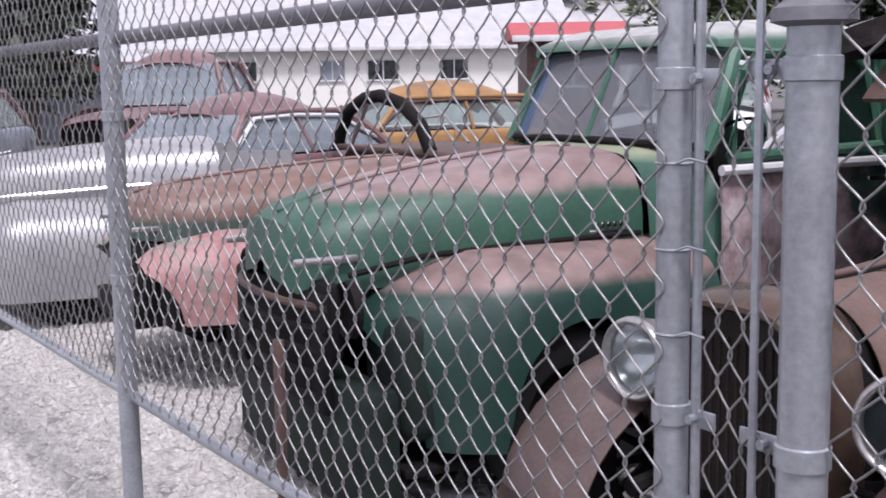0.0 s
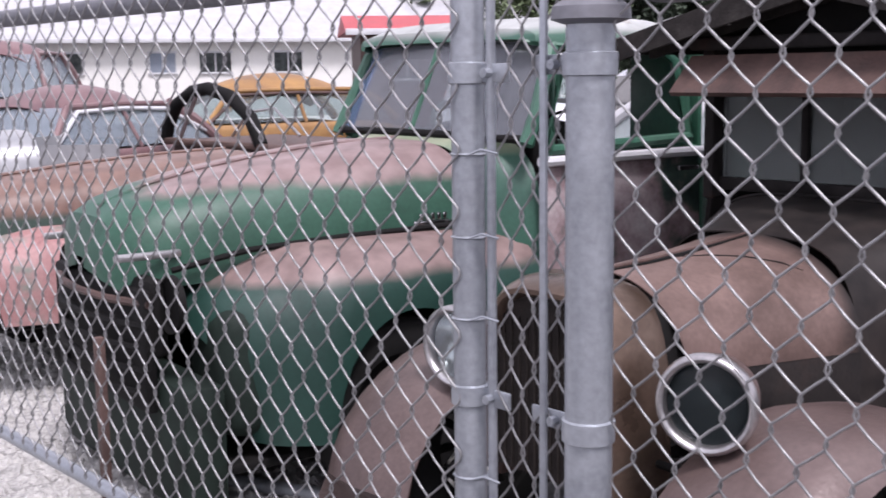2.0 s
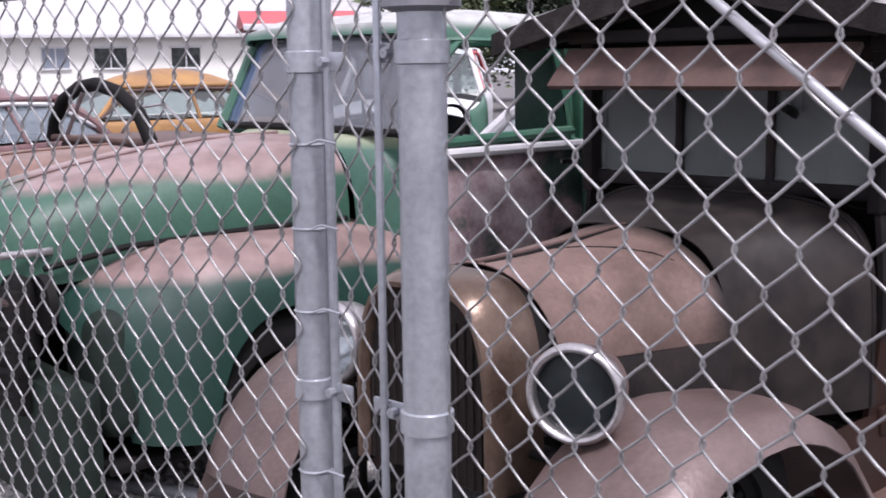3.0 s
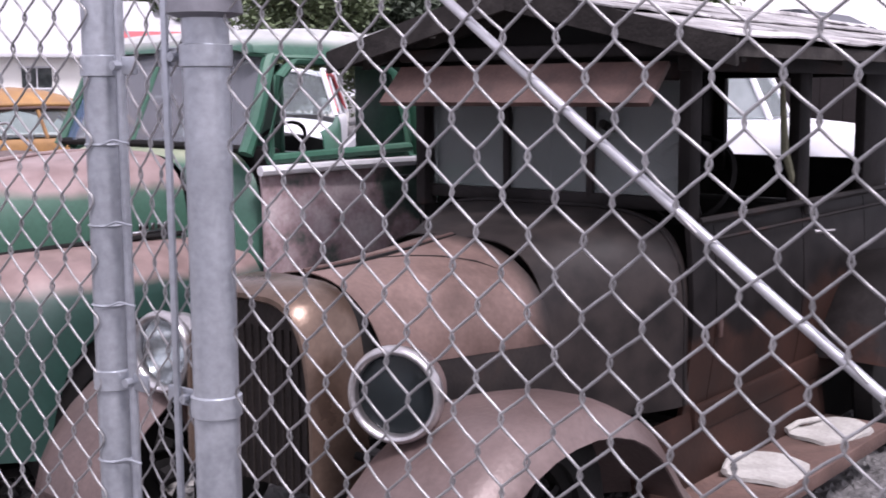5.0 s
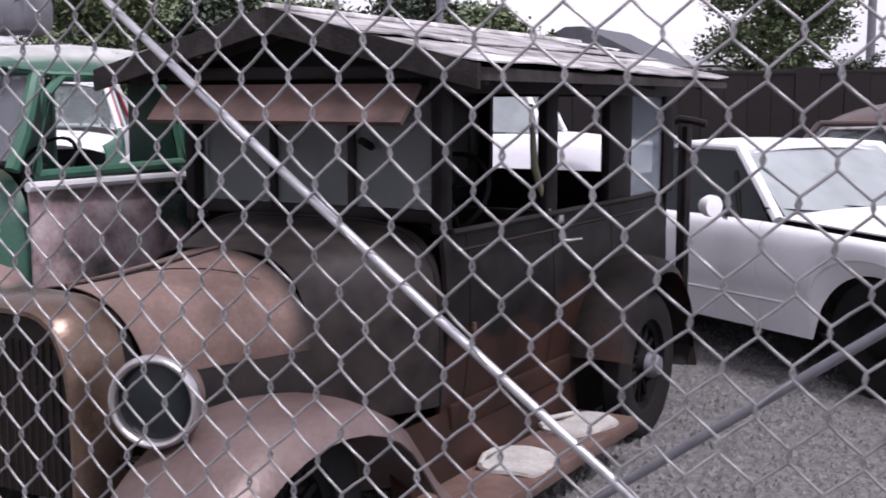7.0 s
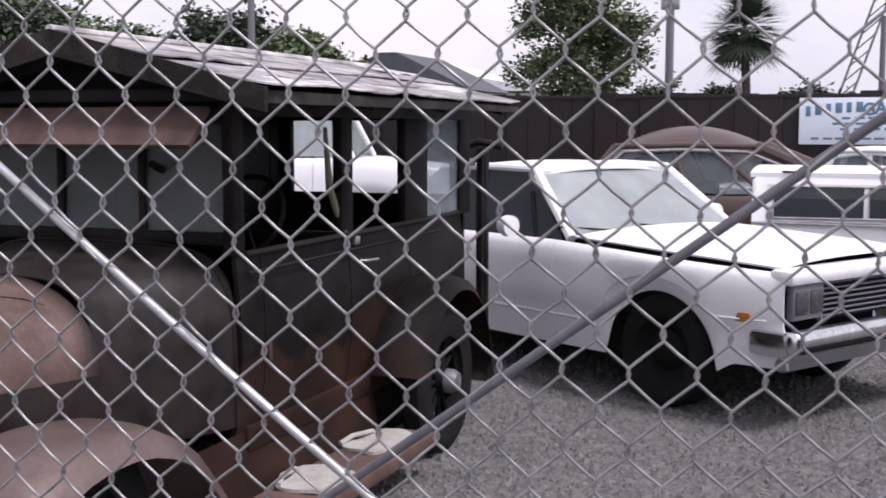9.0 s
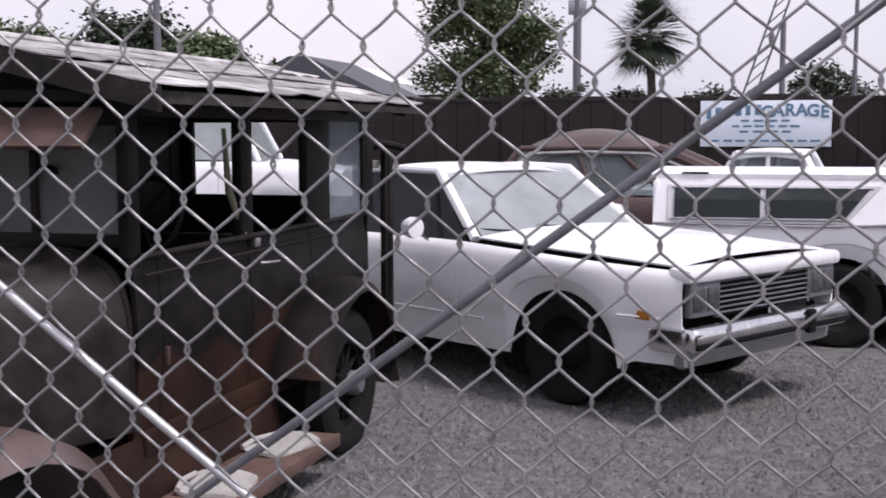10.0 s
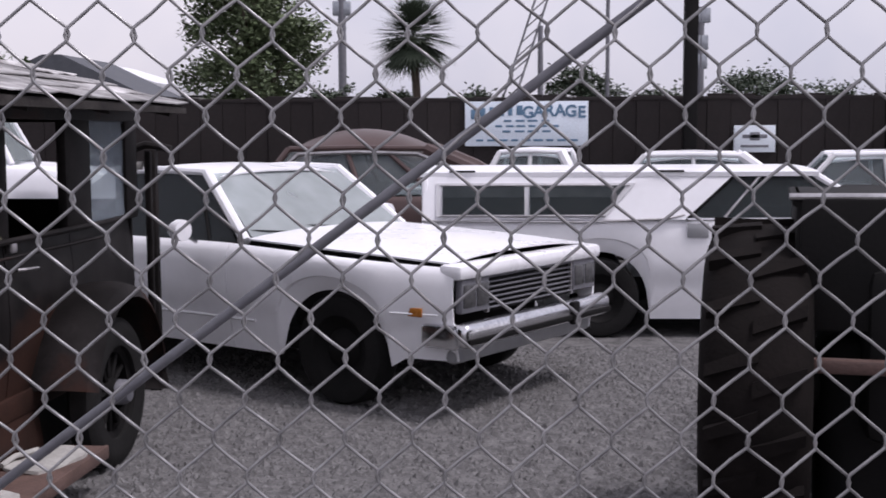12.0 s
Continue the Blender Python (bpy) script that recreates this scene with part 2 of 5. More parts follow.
def solid(rings, bm=None):
    """Closed rings joined, both ends filled."""
    bm = grid(rings, True, bm)
    n = len(rings[0])
    bm.verts.ensure_lookup_table()
    vs = bm.verts[-n * len(rings):]
    bm.faces.new(vs[:n])
    bm.faces.new(vs[-n:])
    return bm


def block(size, at=(0, 0, 0), bev=0.01, m=None, bm=None, seg=2):
    out = bm or bmesh.new()
    tmp = bmesh.new()
    bmesh.ops.create_cube(tmp, size=1, matrix=(m or Matrix()) @ Matrix.Translation(at) @ Matrix.Diagonal((*size, 1)))
    if bev:
        bmesh.ops.bevel(tmp, geom=tmp.edges[:], offset=min(bev, min(size) * .45), segments=seg, affect="EDGES", profile=.5)
    me = bpy.data.meshes.new("tmp")
    tmp.to_mesh(me)
    tmp.free()
    out.from_mesh(me)
    bpy.data.meshes.remove(me)
    return out


def tube(points, r, n=10, bm=None, radii=None):
    """A round bar along points."""
    pts = [Vector(p) for p in points]
    rings = []
    for i, p in enumerate(pts):
        d = (pts[min(i + 1, len(pts) - 1)] - pts[max(i - 1, 0)]).normalized()
        a = d.cross(Vector((0, 0, 1)) if abs(d.z) < .95 else Vector((1, 0, 0))).normalized()
        b = d.cross(a)
        q = radii[i] if radii else r
        rings.append([p + a * q * math.cos(2 * math.pi * k / n) + b * q * math.sin(2 * math.pi * k / n) for k in range(n)])
    return solid(rings, bm)


def lathe(profile, axis="y", at=(0, 0, 0), n=32, bm=None, closed=True):
    """Profile rows (radius, along) turned round an axis."""
    rings = []
    for r, s in profile:
        ring = []
        for k in range(n):
            a = 2 * math.pi * k / n
            c, d = r * math.cos(a), r * math.sin(a)
            p = (c, s, d) if axis == "y" else ((s, c, d) if axis == "x" else (c, d, s))
            ring.append(Vector(p) + Vector(at))
        rings.append(ring)
    return grid(rings, True, bm)


def slab(corners, t, bm=None):
    """A flat panel from three or more corners, with thickness t."""
    c = [Vector(p) for p in corners]
    nrm = (c[1] - c[0]).cross(c[-1] - c[0]).normalized() * t / 2
    return solid([[p - nrm for p in c], [p + nrm for p in c]], bm)


def wheel(parent, at, r, w, rim_mat, side=-1, spokes=0, dish=0.6):
    """Tyre with rounded shoulders and a dished rim; side is the outer face along y."""
    rr = r * dish
    prof = [(rr, -w * .42), (r * .8, -w * .5), (r * .94, -w * .46), (r, -w * .3), (r, w * .3), (r * .94, w * .46), (r * .8, w * .5), (rr, w * .42), (rr, -w * .42)]
    hub = new("wheel")
    hub.empty_display_size = .05
    hub.parent = parent
    hub.location = at
    part("tyre", lathe(prof, n=36), RUBBER, hub)
    if spokes:
        bm = lathe([(rr, -.03), (rr - .03, -.02), (rr - .03, .02), (rr, .03)], n=32)
        for k in range(spokes):
            a = 2 * math.pi * k / spokes
            tube([(0, 0, 0), (math.cos(a) * rr, 0, math.sin(a) * rr)], .016, 6, bm)
        lathe([(.0, side * .07), (.06, side * .06), (.07, 0), (.0, 0)], n=16, bm=bm)
    else:
        bm = lathe([(rr + .004, side * w * .44), (rr * .9, side * w * .3), (rr * .62, side * w * .18), (rr * .45, side * w * .34), (0.001, side * w * .4)], n=32)
    part("rim", bm, rim_mat, hub)
    return hub


# ---- setting ----
bm = bmesh.new()
bmesh.ops.create_grid(bm, x_segments=2, y_segments=2, size=400)
tagged(part("ground", bm, GRAVEL, smooth=False), "grey gravel yard with dust and small stones", "ground", kind="structure")

rng = random.Random(4)
rows = []
for i in range(25):
    t = i / 24
    rows.append([Vector((-40 + 37.6 * j / 24 + (.25 * math.sin(i * 1.1) if j == 24 else 0), -6 + 9.0 * t, .004)) for j in range(25)])
tagged(part("gravel_strip", grid(rows), GRAVEL_PALE, smooth=False), "pale crushed gravel strip along the fence", "gravel", kind="structure")
verts, faces = [], []
pverts, pfaces = [], []
for n in range(48000):
    if n % 5 < 2:
        x, y = rng.uniform(-7.5, -2.2), rng.uniform(-.9, 2.2)
    else:
        x, y = rng.uniform(-1.2, 4.5), rng.uniform(2.4, 7.5)
    if n == 0:
        keep = verts, faces
    verts, faces = (pverts, pfaces) if n % 5 < 2 else keep
    s = rng.uniform(.008, .027) * (1.6 if rng.random() < .08 else 1) * (1.35 if n % 5 < 2 else 1)
    a = rng.uniform(0, 6.28)
    c, d = math.cos(a), math.sin(a)
    k = len(verts)
    e = s * rng.uniform(.6, 1)
    h = s * rng.uniform(.4, .9)
    verts += [(x + c * s, y + d * s, 0), (x - d * e, y + c * e, .001), (x - c * s, y - d * s, 0), (x + d * e, y - c * e, .001), (x + rng.uniform(-.3, .3) * s, y + rng.uniform(-.3, .3) * s, h)]
    faces += [(k + i, k + (i + 1) % 4, k + 4) for i in range(4)]
for vv, ff, mm, lab in ((*keep, STONE, "loose grey gravel stones over the yard"), (pverts, pfaces, STONE_PALE, "loose pale gravel stones by the fence")):
    me = bpy.data.meshes.new("gravel_stones")
    me.from_pydata(vv, [], ff)
    me.materials.append(mm)
    tagged(new("gravel_stones", me), lab, "gravel", kind="stuff")

# the dark boarded wall at the back of the yard
wall = thing("wall_back", pose(0, 13.6, 0), "tall dark boarded yard wall", "wall", kind="structure")
part("wall_core", block((34, .08, 2.0), (6, .08, 1.0), .005), WALLM, wall)
panel = block((.283, .03, 2.04), (0, 0, 1.02), .006, seg=1)
first = part("board", panel, WALLM, wall, smooth=False)
first.location = (-10.8, 0, 0)
for k in range(1, 118):
    o = new("board", first.data)
    o.parent = wall
    o.location = (-10.8 + .287 * k, rng.uniform(-.006, .006), rng.uniform(-.03, .02))
part("cap_rail", block((34, .1, .05), (6, .03, 2.0), .006), WALLM, wall)


# ---- chain-link fence along y = 0 ----
def mesh_panel(name, parent, x0, x1, z0, z1, px, pz, ax, az, r, near, bow=0.0, y0=0.0):
    """Woven wire: each wire zigzags between two columns of hooks, passing over and under its neighbours."""
    vs, fs = [], []
    half = px / 2
    i0, i1 = math.ceil((x0 - ax) / half), math.floor((x1 - ax) / half)
    wob = random.Random(11)
    for i in range(i0, i1):
        xl = ax + i * half
        j0, j1 = math.ceil((z0 - az) / (pz / 2)), math.floor((z1 - az) / (pz / 2))
        path = []
        for j in range(j0, j1 + 1):
            z = az + j * pz / 2
            right = (i + j) % 2 != 0
            xn = xl + half if right else xl
            sgn = 1 if right else -1
            xn += sgn * r * .7 + .0012 * math.sin(j * 1.7 + i * .9)
            zz = z + .0015 * math.sin(i * 1.3 + j * .7)
            hook = pz * .055
            if near:
                path += [(xn - sgn * half * .05, -sgn * r * .2, zz - hook * 1.5), (xn, sgn * r * 1.1, zz), (xn - sgn * half * .05, sgn * r * .9, zz + hook * 1.5)]
                path.append((xl + half * .5, r * 1.5 * -sgn * 0, zz + pz * .25))
            else:
                path.append((xn, sgn * r, zz))
        path = [(x, y + y0 - bow * math.sin(math.pi * min(1, max(0, x / 1.5))), z) for x, y, z in path]
        n = 5 if near else 4
        base = len(vs)
        for k, (x, y, z) in enumerate(path):
            xa, _, za = path[max(0, k - 1)]
            xb, _, zb = path[min(len(path) - 1, k + 1)]
            d = Vector((xb - xa, 0, zb - za)).normalized()
            sx, sz = -d.z, d.x
            for q in range(n):
                a = 2 * math.pi * q / n
                vs.append((x + sx * r * math.cos(a), y + r * math.sin(a), z + sz * r * math.cos(a)))
        for k in range(len(path) - 1):
            for q in range(n):
                a, b = base + k * n + q, base + k * n + (q + 1) % n
                fs.append((a, b, b + n, a + n))
    me = bpy.data.meshes.new(name)
    me.from_pydata(vs, [], fs)
    me.polygons.foreach_set("use_smooth", [True] * len(me.polygons))
    me.materials.append(WIRE)
    ob = new(name, me)
    ob.parent = parent
    return ob


def post_of(parent, x, r, z1, name="post", y=0.0):
    bm = lathe([(0.001, z1 + r * .35), (r * .6, z1 + r * .3), (r, z1), (r, 1.0), (r, 0)], "z", (x, y, 0), 20)
    return part(name, bm, GALV, parent)


def band(parent, x, r, z, arm=0.0, y=0.0):
    """A pressed-steel brace band round a post, with its bolted tongue."""
    bm = lathe([(r, -.016), (r + .004, -.014), (r + .004, .014), (r, .016)], "z", (x, y, z), 22)
    if arm:
        block((abs(arm), .006, .026), (x + math.copysign(r + abs(arm) / 2, arm), y + .004, z), .002, bm=bm)
        b = lathe([(.001, -.012), (.007, -.012), (.007, .012), (.001, .012)], "y", (x + arm * .8, y, z), 8)
        me = bpy.data.meshes.new("t")
        b.to_mesh(me)
        b.free()
        bm.from_mesh(me)
    return part("band", bm, GALV, parent)


fence = thing("chain_link_fence", pose(0, 0, 0), "galvanised chain-link fence panel with brace rods", "fence")
post_of(fence, -.033, .032, 2.02)
for z in (1.645, 1.160, .7):
    band(fence, -.033, .032, z, -.075)
band(fence, -.033, .034, 1.735, .10)
part("rail_end", block((.11, .06, .055), (.105, .02, 1.745), .014), PIPE_DARK, fence)
part("clamp_cap", lathe([(.001, .03), (.03, .026), (.05, .012), (.052, -.004), (.034, -.01)], "z", (-.033, 0, 1.705), 20), PIPE_DARK, fence)
part("top_rail", tube([(.1, .02, 2.0), (4.6, .02, 2.0)], .02, 12), GALV, fence)
post_of(fence, 4.6, .03, 2.05)
part("tension_bar", block((.012, .006, 1.5), (-.112, -.004, 1.3), .002), GALV, fence)
part("truss_rod", tube([(-.015 + 1.95 * k / 12, .008 - .034 * math.sin(math.pi * min(1, max(0, (-.015 + 1.95 * k / 12) / 1.6))), 2.0 - 1.47 * k / 12) for k in range(13)], .0055, 10), RODM, fence, "bright galvanised truss rod")
part("brace_pipe", tube([(.15, .026, .555), (2.35, .026, 2.18)], .0056, 12), PIPE_DARK, fence, "dull grey diagonal brace pipe")
tagged(mesh_panel("wire_mesh", fence, -.02, 4.5, .55, 2.0, .0705, .085, 1.421, 1.608, .0019, True, .03), kind="stuff")
tagged(mesh_panel("wire_strip", fence, -.205, -.06, .6, 2.0, .045, .085, -.112, 1.606, .0017, True), kind="stuff")

gate = thing("chain_link_gate", pose(0, 0, 0), "galvanised chain-link gate on tubular frame", "gate")
post_of(gate, -.265, .0245, 2.02, "frame_upright")
part("stiffener", tube([(-.222, .004, .6), (-.222, .004, 2.0)], .007, 8), GALV, gate)
for z in (1.635, 1.165):
    band(gate, -.265, .0245, z, .055)
part("gate_rail", tube([(-.265, .03, 1.785), (-2.64, .03, 1.785)], .021, 12), PIPE_DARK, gate)
part("gate_rail", tube([(-.265, .012, .68), (-2.64, .012, .68)], .018, 12), GALV, gate)
post_of(gate, -2.64, .031, 2.05, "frame_upright")
for z in (1.55, 1.05):
    band(gate, -2.64, .031, z)
for z in (1.86, 1.52, 1.40, 1.28, 1.04, .92, .80):
    part("tie_wire", lathe([(.0245, -.0025), (.0275, 0), (.0245, .0025)], "z", (-.265, 0, z), 14), GALV, gate)
    part("tie_wire", tube([(-.245, -.018, z), (-.225, -.012, z + .008), (-.20, -.004, z + .003)], .002, 6), GALV, gate)
tagged(mesh_panel("wire_mesh", gate, -2.62, -.235, .69, 2.0, .0723, .0904, -.332, 1.3457, .0019, True, 0, -.028), kind="stuff")
far = thing("far_fence", pose(0, 0, 0), "chain-link fence run with steel pipe rails", "fence")
part("rail", tube([(-2.68, .03, 1.785), (-10, .03, 1.785)], .021, 10), PIPE_DARK, far)
part("rail", tube([(-2.68, .012, .68), (-10, .012, .68)], .018, 10), GALV, far)
for x in (-5.2, -7.6, -10):
    post_of(far, x, .03, 2.05)
tagged(mesh_panel("wire_mesh", far, -9.9, -2.68, .69, 2.0, .074, .0925, -.362, 1.339, .002, False), kind="stuff")


# ---- the rusty closed car of the twenties; local x runs to its tail, y < 0 is its left side ----
old = thing("vintage_car", pose(-1.24, 1.38, 0, 0, 0, 87.5), "rusted vintage closed car under a homemade gabled roof", "car")


def arch_ring(u, hw, zl, zt, n=21, sq=.62, sh=.75):
    out = []
    for k in range(n):
        a = math.pi * k / (n - 1)
        c, s = math.cos(a), math.sin(a)
        out.append(Vector((u, hw * math.copysign(abs(c) ** sq, c), zl + (zt - zl) * max(0, s) ** sh)))
    return out


# radiator shell, core and cap
SH = -.19
outer = [arch_ring(u + SH, h, .48, z, sq=.5, sh=.55) for u, h, z in ((.0, .258, 1.02), (.0, .270, 1.034), (.025, .283, 1.052), (.075, .292, 1.066), (.16, .298, 1.07), (.21, .285, 1.056))]
inner = [arch_ring(u + SH, h, .48, z, sq=.5, sh=.55) for u, h, z in ((.21, .26, 1.03), (.08, .24, 1.00), (.02, .245, 1.008), (.0, .258, 1.02))]
part("radiator_shell", grid(outer + inner), BRONZE, old, "dull bronze-coloured radiator shell")
CORE = mat("core", [(.012, .010, .009), (.028, .022, .020)], .8, 0, 14, .5, 120, spec=.2)
core = part("radiator_core", solid([arch_ring(.03 + SH, .252, .48, 1.014, 21, .5, .55), arch_ring(.07 + SH, .252, .48, 1.014, 21, .5, .55)]), CORE, old, "black radiator core", smooth=False)
for k in range(15):
    v = -.224 + .032 * k
    part("core_fin", block((.008, .005, .46), (.026 + SH, v, .71), .0015, seg=1), CORE, core, smooth=False)


def hood_at(t, a, s, lift=0.0):
    """A place on the hood: t runs to the tail, a from the ridge (0) down to the lower edge."""
    hw = .285 + .125 * t ** 1.2 + lift
    zt = 1.066 + .012 * t + .032 * t * t + lift
    zs = .80 - .015 * t
    return Vector((.05 + .70 * t + .045 * (1 - t) * (a / 1.57) ** 2, s * hw * math.sin(a) ** .96, zs + (zt - zs) * math.cos(a) ** .92 if a < 1.569 else zs))


for s in (-1, 1):
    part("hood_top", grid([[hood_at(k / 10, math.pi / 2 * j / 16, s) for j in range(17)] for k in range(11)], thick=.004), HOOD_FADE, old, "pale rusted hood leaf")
    part("hood_side", grid([[Vector((.10 + .65 * k / 8, s * (.283 + .125 * (k / 8) ** 1.2 + .006 * math.sin(math.pi * j / 4)), .795 - .25 * j / 4)) for j in range(5)] for k in range(9)], thick=.004), RUST_SHADED, old, "hood side below the rusted leaf, darkened for shade")
part("hood_hinge", tube([hood_at(t, .01, 1, .003) for t in (0, .3, .6, 1)], .006, 8), RUST, old)
part("hood_gap", grid([arch_ring(u, .262, .6, 1.03, 21, .5, .55) for u in (-.06, .12)]), BLACK, old)
part("hood_lap", tube([hood_at(t, a, -1, .001) for t, a in ((.02, .05), (.25, .07), (.45, .05), (.62, .035), (.8, .02), (1, .02))], .006, 6, radii=[.003, .006, .009, .007, .004, .003]), BLACK, old)
part("hood_seam", tube([hood_at(t, a, -1, .001) for t, a in ((.42, .06), (.55, .20), (.68, .37), (.80, .57), (.86, .72))], .003, 6, radii=[.002, .003, .003, .003, .001]), BLACK, old)
# scuttle swelling out to the body
scut = []
for k in range(12):
    t = k / 11
    e = 3 * t * t - 2 * t ** 3
    scut.append(arch_ring(.752 + .55 * t, .412 + .205 * e, .50, 1.108 + .075 * t, 31, .52 - .10 * t, .58 - .20 * t))
part("scuttle", grid(scut, thick=.005), HOOD_FADE, old, "dark scuttle below the windshield")
part("scuttle_bead", tube([p + Vector((0, 0, .002)) for p in arch_ring(1.27, .612, .50, 1.18, 31, .425, .385)], .008, 6), DARK_BODY, old)
part("engine_block", block((.60, .34, .36), (.50, 0, .68), .03), BLACK, old)
# frame rails
for s in (-1, 1):
    part("chassis_rail", block((3.9, .05, .11), (1.9, s * .36, .44), .008), RUST, old)
# body sides
U_A, U_B, U_C, U_D, U_E = 1.31, 2.23, 2.90, 3.18, 3.82


def side_skin(u0, u1, s, z0=.44, z1=1.145, n=6, taper=0.0):
    rows = []
    for k in range(n + 1):
        u = u0 + (u1 - u0) * k / n
        rows.append([Vector((u, s * (.60 + .035 * math.sin(math.pi * (.1 + .8 * j / 6)) - taper * (k / n) ** 2 - .03 * max(0, .5 - j / 6)), z0 + (z1 - z0) * j / 6)) for j in range(7)])
    return grid(rows, thick=.02)


for s in (-1, 1):
    part("cowl_panel", side_skin(1.29, 1.46, s), BODY_WORN, old)
    door = part("door", side_skin(1.466, U_B - .004, s), BODY_WORN, old, "dark weathered steel door")
    rear = part("door", side_skin(U_B + .004, U_C, s), BODY_WORN, old, "dark weathered steel door")
    part("handle", tube([(U_B + .07, s * .645, 1.022), (U_B + .09, s * .672, 1.022), (U_B + .20, s * .672, 1.017)], .008, 8), CHROME_DULL, rear)
    part("hinge", block((.02, .02, .07), (1.48, s * .64, .75), .004), RUST, door)
    part("quarter_panel", side_skin(U_C + .006, U_E, s, taper=.05), BODY_WORN, old)
    part("belt_moulding", tube([(1.32, s * .632, 1.145), (2.4, s * .638, 1.148), (3.3, s * .636, 1.15), (3.8, s * .59, 1.15)], .014, 8), DARK_BODY, old)
    part("sill", block((2.3, .04, .10), (2.5, s * .60, .43), .01), BODY_WORN, old)
    part("lower_bead", tube([(1.33, s * .641, 1.075), (2.4, s * .646, 1.08), (3.3, s * .640, 1.08)], .007, 6), DARK_BODY, old)
    for u, w in ((U_A, .085), (U_B, .12), (3.03, .30), (3.735, .17)):
        part("pillar", block((w, .05, .56), (u, s * .595, 1.42), .012), DARK_BODY, old)
    part("header", block((2.58, .06, .12), (2.55, s * .595, 1.72), .012), DARK_BODY, old)
part("window_pane", slab([(U_D, -.60, 1.15), (3.65, -.60, 1.15), (3.65, -.60, 1.66), (U_D, -.60, 1.66)], .005), GLASS_MID, old, "dusty pale quarter window")
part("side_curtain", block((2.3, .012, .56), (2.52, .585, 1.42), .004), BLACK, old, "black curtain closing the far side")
part("back_panel", block((.03, 1.16, .80), (U_E, 0, .84), .01), DARK_BODY, old)
for s in (-1, 1):
    part("back_pillar", block((.05, .09, .60), (U_E - .02, s * .55, 1.45), .01), DARK_BODY, old)
part("back_header", block((.05, 1.16, .12), (U_E - .02, 0, 1.72), .01), DARK_BODY, old)
part("floor_pan", block((2.5, 1.16, .03), (2.55, 0, .43), .004), BLACK, old)
# windshield
part("windshield_frame", block((.05, 1.2, .05), (1.33, 0, 1.20), .01, bm=block((.05, 1.2, .06), (1.33, 0, 1.66), .01)), DARK_BODY, old)
part("windshield_glass", slab([(1.33, -.57, 1.22), (1.33, .57, 1.22), (1.33, .57, 1.64), (1.33, -.57, 1.64)], .005), GLASS_DUSTY, old, "dusty windshield glass")
for y in (-.19, .19):
    part("windshield_bar", block((.02, .03, .44), (1.315, y, 1.42), .006), DARK_BODY, old)
part("visor", slab([(1.02, -.60, 1.55), (1.02, .58, 1.55), (1.15, .58, 1.685), (1.15, -.60, 1.685)], .02), RUST, old, "rust-brown wooden sun visor board")
part("visor_rail", block((.06, 1.24, .05), (1.2, 0, 1.735), .012), DARK_BODY, old)
# seats and wheel inside
part("seat", block((.55, 1.05, .22), (2.25, 0, .62), .05, bm=block((.16, 1.05, .55), (2.55, 0, .85), .05)), BLACK, old)
ring = lathe([(.185, -.012), (.200, 0), (.185, .012), (.175, 0), (.185, -.012)], "x", (0, 0, 0), 28)
for a in (0, 2.1, 4.2):
    tube([(0, 0, 0), (0, .185 * math.cos(a), .185 * math.sin(a))], .009, 6, ring)
tube([(0, 0, 0), (-.7, 0, -.1)], .016, 8, ring)
sw = part("steering_wheel", ring, BLACK, old)
sw.matrix_local = pose(1.93, -.27, 1.24, 0, 28, 0)
part("canvas_strap", tube([(U_B - .10, -.56, 1.62), (U_B - .09, -.575, 1.35), (U_B - .02, -.61, 1.15)], .03, 8, radii=[.010, .018, .014]), CANVAS, old, "pale torn canvas strip at the door post")
part("latch_block", block((.05, .03, .05), (U_B + .05, -.63, 1.12), .006), CHROME_DULL, old)
part("quarter_post", block((.03, .03, 1.0), (3.88, -.66, 1.0), .006), DARK_BODY, old)
